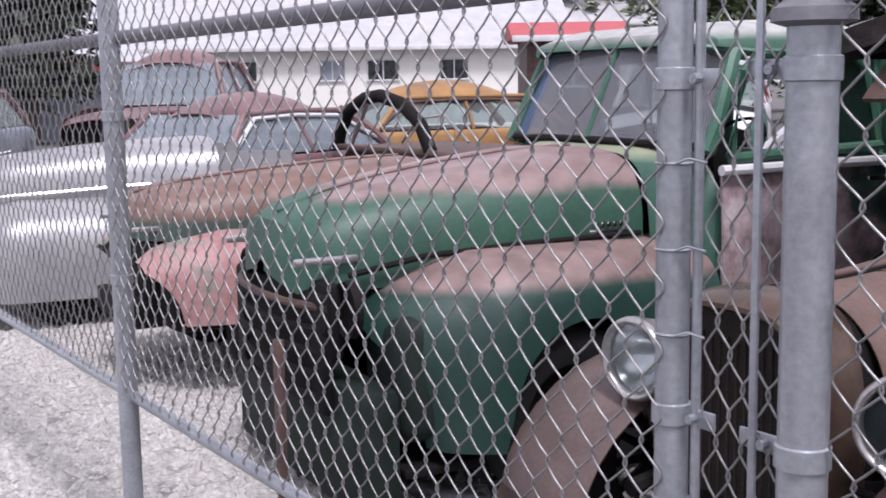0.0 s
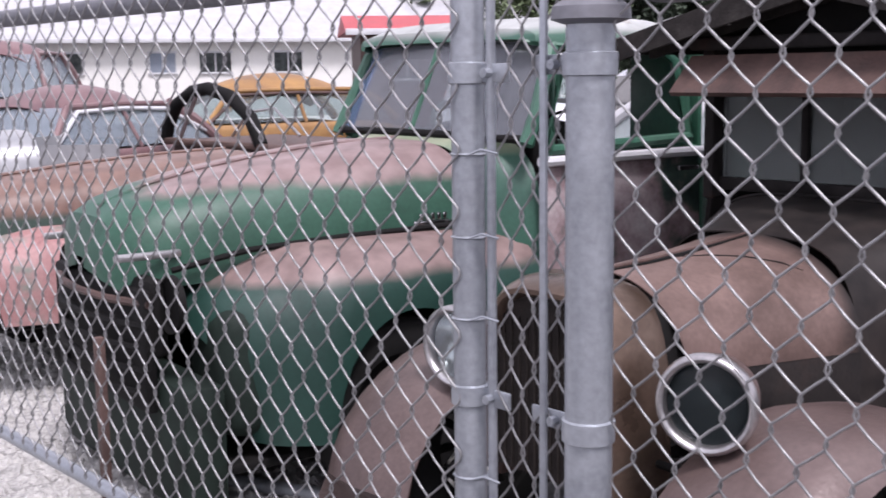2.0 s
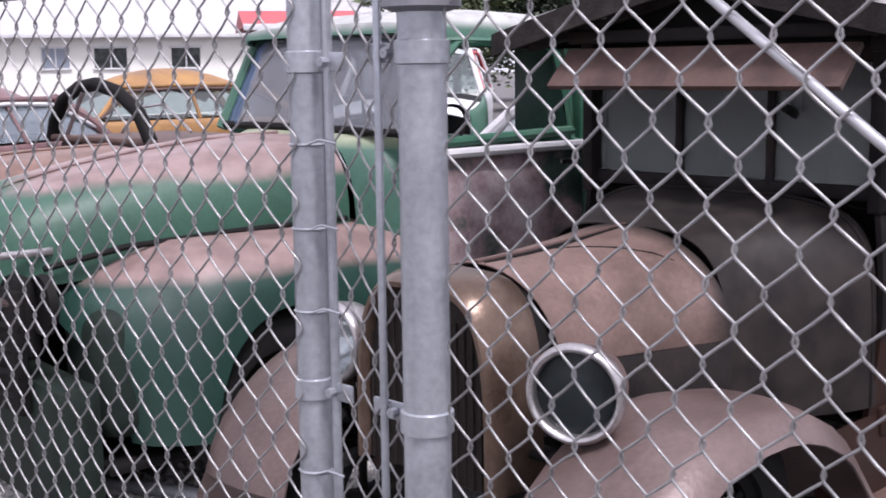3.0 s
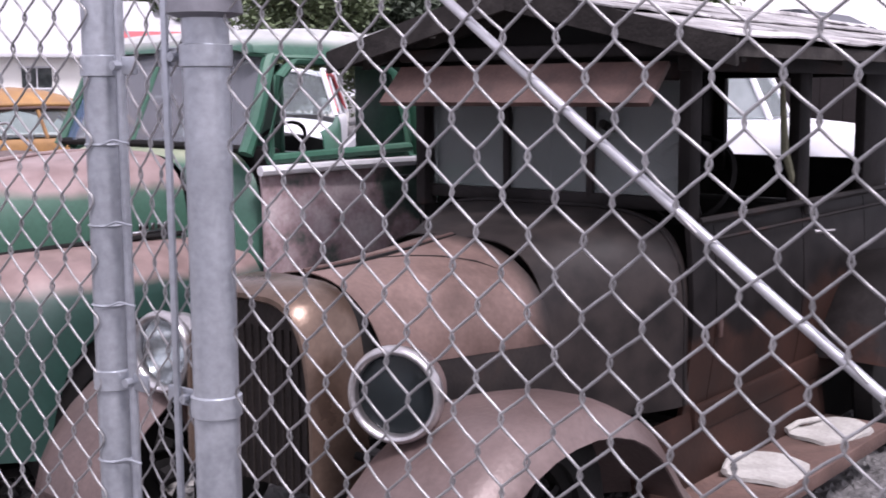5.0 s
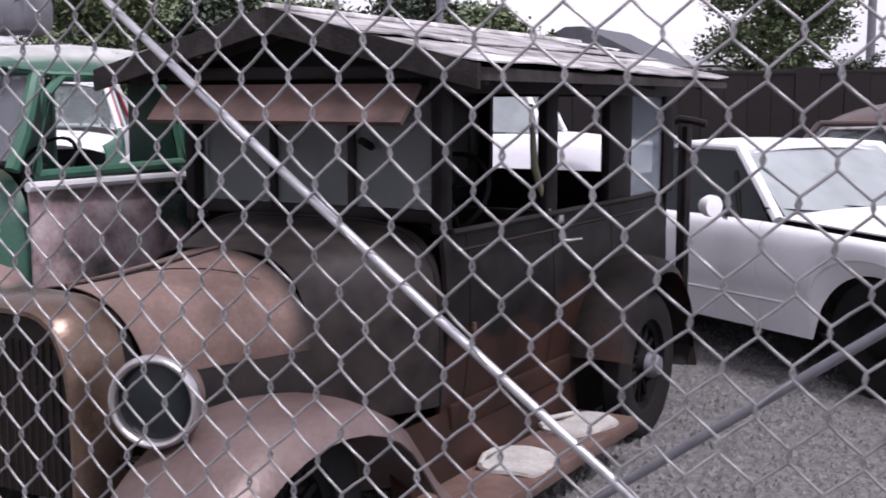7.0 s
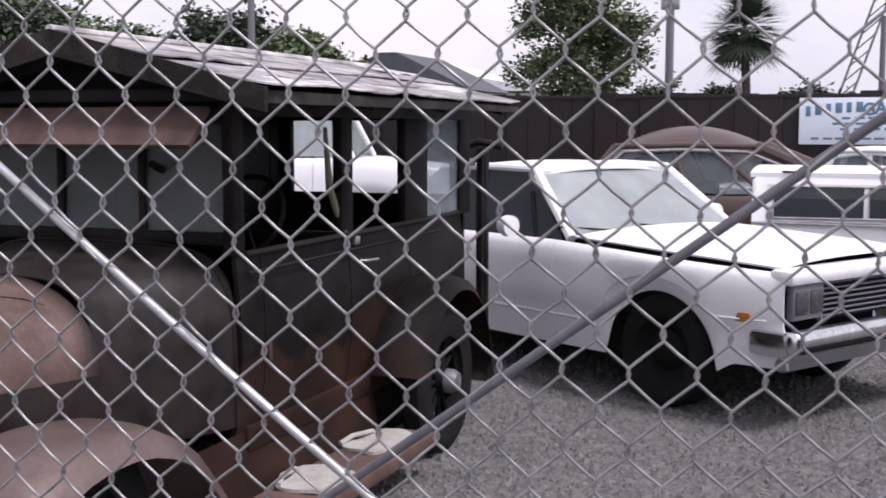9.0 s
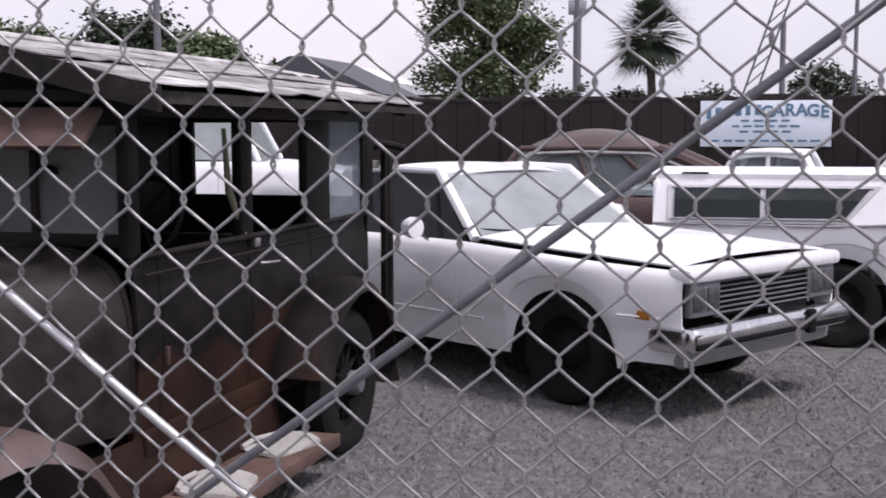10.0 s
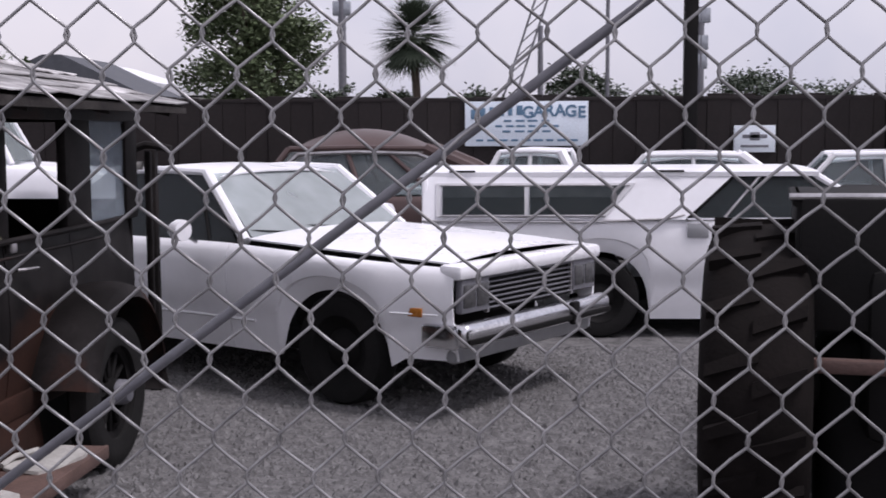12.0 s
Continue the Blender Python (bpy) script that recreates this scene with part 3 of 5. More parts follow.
# roof: gabled, of sheets laid on boards
RU0, RU1, ER, EZ, RZ = 1.06, 3.92, .86, 1.755, 1.965
for s in (-1, 1):
    part("roof_boarding", slab([(RU0, 0, RZ - .012), (RU1, 0, RZ - .012), (RU1, s * ER * .99, EZ - .016), (RU0, s * ER * .99, EZ - .016)], .014), WOOD_GREY, old, smooth=False)
    for k in range(4):
        cuts = sorted([RU0 - .02, RU1 + .02] + [rng.uniform(RU0 + .4, RU1 - .4) for _ in range(2)])
        for u0, u1 in zip(cuts, cuts[1:]):
            q0, q1 = max(0, k / 4 - rng.uniform(.0, .03)), min(1.03, (k + 1) / 4 + rng.uniform(.01, .05))
            h0, h1 = rng.uniform(.002, .006), rng.uniform(.008, .020)
            n = 6
            rows = []
            for i in range(n + 1):
                u = u0 + (u1 + .03 - u0) * i / n
                e = rng.uniform(-.010, .010)
                w0, w1 = ER * q0, ER * (q1 + e)
                lift = h1 + rng.uniform(-.006, .006)
                rows.append([Vector((u, s * w0, RZ + (EZ - RZ) * q0 + h0)), Vector((u, s * (w0 + w1) / 2, RZ + (EZ - RZ) * (q0 + q1) / 2 + (h0 + lift) / 2 + rng.uniform(-.003, .004))), Vector((u, s * w1, RZ + (EZ - RZ) * (q1 + e) + lift))])
            part("roof_sheet", grid(rows, thick=.006), ROOF_SHEET, old, smooth=False)
    part("gable_board", slab([(RU0 - .012, 0, RZ + .01), (RU0 - .012, s * (ER + .03), EZ + .0), (RU0 - .012, s * (ER + .03), EZ - .085), (RU0 - .012, 0, RZ - .085)], .022), WOOD_GREY, old, "weathered grey gable board", smooth=False)
    part("eave_board", slab([(RU0, s * ER, EZ - .01), (RU1, s * ER, EZ - .02), (RU1, s * ER, EZ - .050), (RU0, s * ER, EZ - .055)], .02), WOOD_GREY, old, smooth=False)
    for k in range(4):
        u = RU0 + .15 + .85 * k
        part("rafter", slab([(u, 0, RZ - .02), (u, s * ER * .97, EZ - .025), (u, s * ER * .97, EZ - .07), (u, 0, RZ - .09)], .04), WOOD_GREY, old, smooth=False)
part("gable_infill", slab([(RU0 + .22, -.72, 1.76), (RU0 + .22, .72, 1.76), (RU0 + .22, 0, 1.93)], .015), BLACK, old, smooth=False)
part("ridge_cap", tube([(RU0 - .02, 0, RZ + .008), (RU1, 0, RZ + .004)], .018, 8), ROOF_SHEET, old)
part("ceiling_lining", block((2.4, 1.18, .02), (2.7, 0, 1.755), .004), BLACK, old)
part("paper_tag", slab([(RU0 + .1, .50, 1.80), (RU0 + .1, .42, 1.80), (RU0 + .1, .42, 1.835), (RU0 + .1, .50, 1.835)], .004), PAPER, old)
# headlamps on a tie bar
for s in (-1, 1):
    lampo = new("headlamp")
    lampo.empty_display_size = .05
    lampo.parent = old
    lampo.matrix_local = pose(-.10, s * .485 - .025, .81 if s < 0 else .79, 0, 0, 22 if s < 0 else 6)
    part("bucket", lathe([(.114, -.03), (.120, .02), (.110, .07), (.08, .115), (.04, .14), (.001, .147)], "x", n=32), CHROME_DULL if s > 0 else RUST_PALE, lampo)
    part("reflector", lathe([(.001, .085), (.04, .075), (.075, .045), (.10, .005), (.112, -.02)], "x", n=32), CHROME if s > 0 else RUBBER, lampo, "clouded silver reflector" if s > 0 else "dulled grey reflector")
    part("rim", lathe([(.119 + .013 * math.cos(a), -.030 + .024 * math.sin(a)) for a in [math.pi * k / 8 for k in range(17)]], "x", n=44), CHROME_DULL, lampo, "worn chrome headlamp rim")
    part("lens", lathe([(.001, -.040), (.06, -.035), (.108, -.022)], "x", n=32), GLASS if s > 0 else GLASS_DARK, lampo)
    part("stem", tube([(.02, 0, -.11), (.06, -s * .02, -.27)], .018, 8), RUST, lampo)
part("tie_bar", tube([(-.03, -.64, .52), (-.04, -.46, .575), (-.05, 0, .59), (-.04, .46, .575), (-.03, .64, .52)], .012, 10), BLACK, old)
part("axle", tube([(.16, -.7, .36), (.16, .7, .36)], .03, 10), BLACK, old)
for s in (-1, 1):
    part("dumb_iron", tube([(-.22, s * .37, .42), (.1, s * .37, .47), (.5, s * .37, .45)], .03, 8), BLACK, old)


def fender_skin(path, w0, w1, crown, lip):
    """A crowned strip along (u, z) points between widths w0 and w1, with a turned-down lip."""
    rows = []
    for i, (u, z) in enumerate(path):
        a, b = path[max(0, i - 1)], path[min(len(path) - 1, i + 1)]
        d = Vector((b[0] - a[0], b[1] - a[1])).normalized()
        nx, nz = -d.y, d.x
        if nz < 0:
            nx, nz = -nx, -nz
        row = []
        for j in range(9):
            t = j / 8
            h = crown * math.sin(math.pi * (.08 + .84 * t)) - (lip if t > .93 else 0) * 1
            row.append((u + nx * h, w0 + (w1 - w0) * (t if t <= .93 else .985), z + nz * h))
        rows.append(row)
    return rows


FP = []
for k in range(17):
    a = radians(205 - 175 * k / 16)
    FP.append((.22 + .56 * math.cos(a), .27 + .43 * math.sin(a)))
FP += [(.82, .35), (.90, .28), (.98, .215)]
RP = []
for k in range(17):
    a = radians(168 - 178 * k / 16)
    RP.append((2.93 + .48 * math.cos(a), .36 + .49 * math.sin(a)))
for s in (-1, 1):
    rows = fender_skin(FP, .44, .90, .06, .05)
    part("front_fender", grid([[Vector((u, s * w, z)) for u, w, z in r] for r in rows], thick=.006), RUST_PALE, old, "pale brown rusted front fender")
    rows = fender_skin(RP, .60, .91, .045, .04)
    part("rear_fender", grid([[Vector((u, s * w, z)) for u, w, z in r] for r in rows], thick=.006), DARK_BODY, old)
    part("running_board", block((1.58, .31, .035), (1.73, s * .77, .192), .01, bm=block((1.58, .02, .06), (1.73, s * .92, .182), .006)), RUST_ORANGE, old, "orange-rusted running board")
    part("valance", slab([(.92, s * .635, .20), (2.5, s * .635, .20), (2.5, s * .595, .46), (.92, s * .595, .46)], .008), BODY_WORN, old)
    wheel(old, (.18, s * .70, .37), .37, .12, BLACK, s, 12, .62)
    rw = wheel(old, (2.93, s * .77, .36), .36, .13, BLACK, s, 12, .62)
    part("hub_cap", lathe([(.001, s * .115), (.045, s * .11), (.06, s * .085), (.062, s * .05)], "y", n=18), PIPE_DARK, rw, "dull grey hub cap")
    part("splash_apron", slab([(2.40, s * .60, .14), (3.45, s * .60, .14), (3.45, s * .59, .55), (2.40, s * .59, .55)], .012), BLACK, old)
    part("spring_shackle", tube([(3.3, s * .66, .62), (3.42, s * .66, .50), (3.38, s * .66, .40)], .022, 8), CHROME_DULL, old)
# pieces of plate lying on the running board
for u, w, l, d, r in ((1.60, .78, .30, .27, 6), (2.22, .77, .34, .22, -16)):
    pl = thing("metal_plate", old.matrix_basis @ pose(u, -w, .222, 3, -2, r), "bent pale metal plate lying on the running board", "metal plate", "plates on the running board")
    rows = []
    for i in range(9):
        x = 2 * i / 8 - 1
        rows.append([Vector((l * x / 2 * (1 - .10 * abs(2 * j / 6 - 1) ** 4), d * (j / 6 - .5) * (1 - .14 * abs(x) ** 4), .006 * math.sin(i * 1.4 + j) + .010 * abs(x) ** 3)) for j in range(7)])
    part("plate", grid(rows, thick=.014), PAPER, pl)
    part("fold", tube([(-l * .48, d * .40, .012), (-l * .2, d * .46, .022), (l * .2, d * .44, .012)], .012, 8), PAPER, pl)

# ---- the green pickup; local x runs to its tail, y < 0 is its left side ----
trk = thing("pickup_truck", pose(-3.3, 1.5, -.02, 0, 0, 84), "faded green rust-topped old pickup truck", "truck")
H = [(-.70, .05, .93, .97), (-.69, .20, .90, 1.03), (-.66, .30, .87, 1.13), (-.56, .37, .87, 1.185), (-.42, .41, .88, 1.225), (-.2, .44, .90, 1.275), (.1, .465, .93, 1.32), (.4, .49, .95, 1.352), (.62, .515, .97, 1.368), (.79, .53, .98, 1.365)]
part("hood", grid([arch_ring(u, h, a, b, 27, .5, .62) for u, h, a, b in H], thick=.006), GREEN_TWO, trk, "green hood rusted pinkish brown on top")
part("hood_ridge", tube([(-.62, 0, 1.16), (-.42, 0, 1.232), (-.2, 0, 1.282), (.1, 0, 1.327), (.4, 0, 1.358), (.78, 0, 1.372)], .008, 8), GREEN_TWO, trk)
part("cowl", grid([arch_ring(u, h, .6, z, 27, .36, .42) for u, h, z in ((.80, .57, 1.355), (.84, .63, 1.37), (.92, .72, 1.385), (1.02, .77, 1.39))], thick=.006), two_tone("cowl_green", [(.02, .07, .05), (.035, .11, .075)], [(.20, .24, .16), (.28, .30, .21)], 1.33, .01), trk, "pale green cowl")
part("cowl_gap", grid([arch_ring(u, h, .95, z, 27, .45, .6) for u, h, z in ((.795, .50, 1.33), (.805, .50, 1.33))]), BLACK, trk)
em = part("emblem", block((.20, .012, .018), (.62, -.528, 1.045), .004), CHROME, trk, "chrome hood emblem bars")
for k in range(5):
    part("emblem_bar", block((.018, .01, .028), (.56 + .03 * k, -.526, 1.07), .002), CHROME, em)
FN = 31
for s in (-1, 1):
    rows = []
    for i in range(FN):
        t = i / (FN - 1)
        u = -.46 + 1.42 * t
        top = .76 + .245 * min(1, (t / .30)) ** .5 + .012 * math.sin(3 * t)
        ow = .64 + .23 * min(1, t / .22) ** .5
        iw = .30 + .14 * min(1, t / .3)
        dd = abs(u - .26)
        low = .36 + (math.sqrt(max(0, .41 ** 2 - dd ** 2)) if dd < .41 else 0)
        if dd >= .41:
            low = .44 if u > .26 else .30
        row = []
        for j in range(11):
            q = j / 10
            a = q * math.pi / 2
            w = iw + (ow - iw) * math.sin(a) ** .75
            z = low + (top - low) * (math.cos(a) ** .55 if q < 1 else 0)
            row.append(Vector((u + .28 * (1 - t) ** 2 * max(0, q - .35) ** 1.2, s * w, z)))
        rows.append(row)
    part("front_fender", grid(rows, thick=.01), GREEN_FENDER, trk, "green front fender, rusted along the crown")
    # inner fender coloured near black for the shade behind the fender
    part("inner_fender", block((.42, .36, .50), (-.22, s * .52, .57), .10, seg=4), GREEN_SHADE, trk)
    part("lamp_recess", lathe([(.001, .0), (.09, -.004), (.105, -.02), (.11, .01)], "x", (-.552, s * .55, .84), 24), BLACK, trk, "empty headlamp opening")
    part("trim_spear", block((.26, .02, .03), (-.58, s * .405, 1.005), .008), CHROME_DULL, trk)
    wheel(trk, (.26, s * .74, .375), .355, .17, BLACK, s)
    wheel(trk, (2.95, s * .74, .375), .355, .17, BLACK, s)
    part("gap_line", tube([(-.50, s * .43, .945), (-.2, s * .475, 1.0), (.2, s * .512, 1.02), (.76, s * .552, 1.03)], .012, 8), BLACK, trk)
gr = part("grille_backing", block((.05, 1.0, .46), (-.62, 0, .66), .02), BLACK, trk)
for k in range(5):
    part("grille_bar", tube([(-.62, -.50, .50 + .085 * k), (-.69, -.25, .50 + .085 * k), (-.71, 0, .50 + .085 * k), (-.69, .25, .50 + .085 * k), (-.62, .50, .50 + .085 * k)], .016, 8), BLACK if k < 4 else RUST, trk)
# low dark panel and pan, added to paint the shade under the nose
part("valance", block((.18, 1.40, .50), (-.50, 0, .31), .05), GREEN_SHADE, trk, "green panel below the grille, shade put into its colour")
part("shade_pan", block((1.3, 1.35, .04), (.25, 0, .22), .01), BLACK, trk)
part("firewall", block((.06, 1.4, .7), (1.0, 0, .82), .01), BLACK, trk)
# cab
for s in (-1, 1):
    rows = []
    for i in range(9):
        u = .98 + .94 * i / 8
        rows.append([Vector((u, s * (.76 + .06 * math.sin(math.pi * (.15 + .65 * j / 7)) - .02 * (1 - j / 7)), .48 + .80 * j / 7)) for j in range(8)])
    d = part("door", grid(rows, thick=.012), DOOR_FADED, trk, "faded door, paint worn to pinkish white")
    part("door_handle", block((.13, .03, .024), (1.80, s * .845, 1.225), .008), CHROME, d)
    part("belt_moulding", tube([(.96, s * .815, 1.29), (1.5, s * .825, 1.295), (1.95, s * .815, 1.295)], .022, 8), WHITE_OLD, trk)
    part("windlace", tube([(1.02, s * .80, 1.34), (1.12, s * .755, 1.68), (1.22, s * .735, 1.755), (1.72, s * .735, 1.76), (1.80, s * .755, 1.70), (1.86, s * .80, 1.36), (1.02, s * .80, 1.335)], .024, 8), GREEN, trk)
    part("cab_corner", grid([[Vector((1.93 + .10 * math.sin(a), s * (.72 + .10 * math.cos(a)), z)) if z < 1.31 else Vector((1.90 + .08 * math.sin(a), s * (.66 + .10 * math.cos(a) - .05 * (z - 1.31) / .45), z)) for a in (0, .4, .8, 1.2, 1.57)] for z in (.48, .9, 1.30, 1.32, 1.5, 1.7, 1.80)], thick=.01), GREEN, trk)
    part("a_post", tube([(.93, s * .76, 1.36), (1.00, s * .75, 1.5), (1.10, s * .71, 1.74), (1.16, s * .68, 1.80)], .032, 8), GREEN, trk)
    part("windshield_pane", slab([(.87, s * .02, 1.395), (.90, s * .56, 1.39), (1.08, s * .54, 1.785), (1.05, s * .02, 1.80)], .005), GLASS_TRUCK, trk)
    # far corner only: the blue reflection is painted as glass tint
    part("windshield_corner", slab([(.90, s * .565, 1.39), (.95, s * .73, 1.385), (1.115, s * .68, 1.77), (1.08, s * .545, 1.785)], .005), GLASS_BLUE_REFLECTION if s > 0 else GLASS_TRUCK, trk, "curved corner glass")
part("windshield_divider", tube([(.87, 0, 1.39), (1.05, 0, 1.81)], .014, 8), GREEN, trk)
part("windshield_seal", tube([(.94, -.75, 1.38), (.88, -.3, 1.388), (.87, 0, 1.39), (.88, .3, 1.388), (.94, .75, 1.38)], .018, 8), BLACK, trk)
roofr = []
for u, h, zt, zl in ((1.02, .62, 1.80, 1.79), (1.04, .69, 1.85, 1.785), (1.16, .735, 1.895, 1.775), (1.5, .755, 1.915, 1.765), (1.75, .755, 1.905, 1.765), (1.92, .73, 1.87, 1.77), (2.0, .68, 1.80, 1.76)):
    roofr.append(arch_ring(u, h, zl, zt, 23, .5, .5))
part("roof", grid(roofr, thick=.008), two_tone("roof_green", [(.03, .10, .07), (.05, .13, .09)], [(.30, .31, .30), (.40, .41, .40)], 1.83, .04), trk, "green cab roof bleached pale on top")
for s in (-1, 1):
    part("drip_rail", tube([(1.02, s * .64, 1.785), (1.16, s * .745, 1.765), (1.75, s * .765, 1.76), (1.95, s * .73, 1.765)], .012, 6), GREEN, trk)
part("cab_back", block((.03, 1.5, .80), (2.02, 0, .90), .01, bm=block((.03, .45, .48), (1.99, .52, 1.53), .01, bm=block((.03, .45, .48), (1.99, -.52, 1.53), .01))), GREEN, trk)
part("seat", block((.2, 1.35, .50), (1.88, 0, 1.02), .05), BLACK, trk)
part("dashboard", block((.16, 1.3, .16), (1.14, 0, 1.30), .03), BLACK, trk)
ring = lathe([(.19, -.01), (.20, 0), (.19, .01), (.18, 0), (.19, -.01)], "x", n=24)
o = part("steering_wheel", ring, BLACK, trk)
o.matrix_local = pose(1.40, -.35, 1.33, 0, 40, 0)
for s in (-1, 1):
    part("bed_side", block((1.9, .05, .42), (3.05, s * .70, .86), .02), GREEN, trk)
    part("chassis_rail", block((4.2, .06, .14), (1.6, s * .38, .45), .01), BLACK, trk)
part("bed_floor", block((1.9, 1.4, .05), (3.05, 0, .68), .01, bm=block((.05, 1.4, .42), (2.12, 0, .86), .01)), BLACK, trk)
# plain black apron that paints the shaded front below the nose
part("splash_apron", block((.08, 1.0, .30), (-.58, 0, .78), .06), BLACK, trk, "black apron standing in for shade below the nose")
mir = thing("side_mirror", pose(-2.45, 2.98, 1.80), "bent pale mirror on the truck's door post", "mirror")
part("mirror_head", lathe([(.001, -.02), (.05, -.015), (.062, 0), (.05, .018), (.001, .02)], "x", (0, 0, 0), 18), PAPER, mir)
part("mirror_arm", tube([(0, 0, 0), (-.10, .02, -.03), (-.2, .03, -.07)], .009, 6), CHROME_DULL, mir)


# ---- closed cars of later years; local x points ahead from the front axle, y < 0 is the right side ----
SIDE = ((0, .925), (.12, .945), (.28, .965), (.40, .975), (.43, .992), (.60, 1.0), (.80, .998), (.92, .985), (.975, .965), (1, .94))


def panel_side(u0, u1, s, zl, zt, hw, n=16, thick=.012):
    rows = []
    for i in range(n + 1):
        u = u0 + (u1 - u0) * i / n
        a, b, h = zl(u), zt(u), hw(u)
        rows.append([Vector((u, s * h * w, a + (b - a) * z)) for z, w in SIDE])
    return grid(rows, thick=thick)


def top_skin(u0, u1, zc, hw, drop, n=10, thick=.01):
    rows = []
    for i in range(n + 1):
        u = u0 + (u1 - u0) * i / n
        h, z = hw(u), zc(u)
        rows.append([Vector((u, h * (j / 6 - 1), z - drop * abs(j / 6 - 1) ** 2.5)) for j in range(13)])
    return grid(rows, thick=thick)


def arch(sill, wheels, R, zc):
    def f(u):
        for w in wheels:
            if abs(u - w) < R:
                return max(sill, zc + math.sqrt(R * R - (u - w) ** 2))
        return sill
    return f


def cabin(parent, b0, t0, t1, b1, zb, zt, wb, wt, roof, glass, frame_m, posts=(.45,), trim=None, crown=.05):
    """Roof, posts and glass over the belt line: base and top of the windshield, then of the rear window."""
    part("roof", top_skin(t1 - .04, t0 + .04, lambda u: zt + crown * (1 - ((u - (t0 + t1) / 2) / (abs(t0 - t1) / 2 + .05)) ** 2), lambda u: wt + .02, crown + .03), roof, parent)
    part("windshield", slab([(b0, -wb + .05, zb), (b0, wb - .05, zb), (t0, wt - .04, zt - .01), (t0, -wt + .04, zt - .01)], .005), glass, parent)
    part("rear_window", slab([(b1, -wb + .08, zb), (b1, wb - .08, zb), (t1, wt - .04, zt - .01), (t1, -wt + .04, zt - .01)], .005), glass, parent)
    for s in (-1, 1):
        part("a_post", tube([(b0, s * wb, zb - .02), (t0, s * wt, zt)], .032, 8), frame_m, parent)
        part("c_post", tube([(b1, s * wb, zb - .02), ((b1 + t1) / 2, s * (wb + wt) / 2, (zb + zt) / 2 + .03), (t1, s * wt, zt)], .06, 8), roof, parent)
        part("roof_rail", tube([(t0, s * wt, zt), ((t0 + t1) / 2, s * (wt + .02), zt + .012), (t1, s * wt, zt)], .028, 8), roof, parent)
        last = 0.0
        for q in (*posts, 1.0):
            ub0, ub1 = b0 + (b1 - b0) * last, b0 + (b1 - b0) * q
            ut0, ut1 = t0 + (t1 - t0) * last, t0 + (t1 - t0) * q
            part("side_window", slab([(ub0 - .03, s * wb * .99, zb), (ub1 + .03, s * wb * .99, zb), (ut1 + .02, s * wt * .99, zt - .01), (ut0 - .02, s * wt * .99, zt - .01)], .005), glass, parent)
            if q < 1:
                part("b_post", tube([(ub1, s * wb, zb - .02), (ut1, s * wt, zt)], .024, 6), frame_m, parent)
            last = q
        if trim:
            part("window_trim", tube([(b0 - .05, s * (wb + .012), zb + .02), (t0 - .10, s * (wt + .03), zt - .05), ((t0 + t1) / 2, s * (wt + .035), zt - .03), (t1 + .08, s * (wt + .03), zt - .05), (b1 + .05, s * (wb + .012), zb + .03)], .022, 8), trim, parent)


def sedan(name, m, label, paint, roof, hood_m, fender_m, glass, group="", L0=.85, L1=-3.6, zb=.98, zt=1.48, hw=.86, hood_z=1.02, trim=None, cab=(-.75, -1.15, -2.35, -2.95), wr=.34, posts=(.5,), grille=True, crown=.05):
    car = thing(name, m, label, "car", group)
    hwf = lambda u: hw * (1 - .16 * max(0, (u - .2) / .7) ** 2 - .14 * max(0, (-2.8 - u) / .8) ** 2)
    zlf = arch(.28, (0, -2.75), wr + .06, wr)
    ztf = lambda u: zb - .02 - .14 * max(0, (u + .3) / 1.2) ** 1.5 - .12 * max(0, (-2.7 - u) / .9) ** 2
    for s in (-1, 1):
        part("front_fender", panel_side(-.62, L0, s, zlf, ztf, hwf), fender_m, car)
        part("door", panel_side(-1.75, -.626, s, zlf, ztf, hwf, 6), paint, car)
        part("quarter_panel", panel_side(L1, -1.756, s, zlf, ztf, hwf), paint, car)
        part("headlamp", lathe([(.001, .03), (.07, .02), (.10, 0), (.105, -.03), (.09, -.06)], "x", (L0 - .02, s * hw * .66, .72), 20), CHROME_DULL, car)
        for u in (0, -2.75):
            wheel(car, (u, s * hw * .84, wr), wr, .18, CHROME_DULL, s)
    part("hood", top_skin(-.72, L0 - .02, lambda u: hood_z - .10 * max(0, (u + .2) / 1.0) ** 2, lambda u: hwf(u) * .97, .09), hood_m, car)
    part("trunk_lid", top_skin(L1 + .02, cab[3] + .05, lambda u: zb + .02 - .18 * max(0, (-2.9 - u) / .7) ** 2, lambda u: hwf(u) * .93, .10), paint, car)
    part("nose_panel", block((.10, hw * 1.52, .50), (L0 - .05, 0, .66), .04), fender_m, car)
    part("tail_panel", block((.05, hw * 1.5, .40), (L1 + .03, 0, .62), .02), paint, car)
    part("front_bumper", tube([(L0 - .1, -hw * .95, .45), (L0 + .06, -hw * .6, .45), (L0 + .1, 0, .45), (L0 + .06, hw * .6, .45), (L0 - .1, hw * .95, .45)], .05, 10), CHROME_DULL, car)
    for k in range(4 if grille else 0):
        part("grille_bar", block((.02, hw * .9, .02), (L0 - .01, 0, .56 + .06 * k), .005), CHROME_DULL, car)
    part("floor_pan", block((L0 - L1 - .3, hw * 1.5, .12), ((L0 + L1) / 2, 0, .32), .02), BLACK, car)
    part("seat", block((.2, hw * 1.4, .5), (-1.75, 0, .82), .05), BLACK, car)
    cabin(car, *cab, zb, zt, hw * .93, hw * .74, roof, glass, paint, posts, trim, crown)
    return car


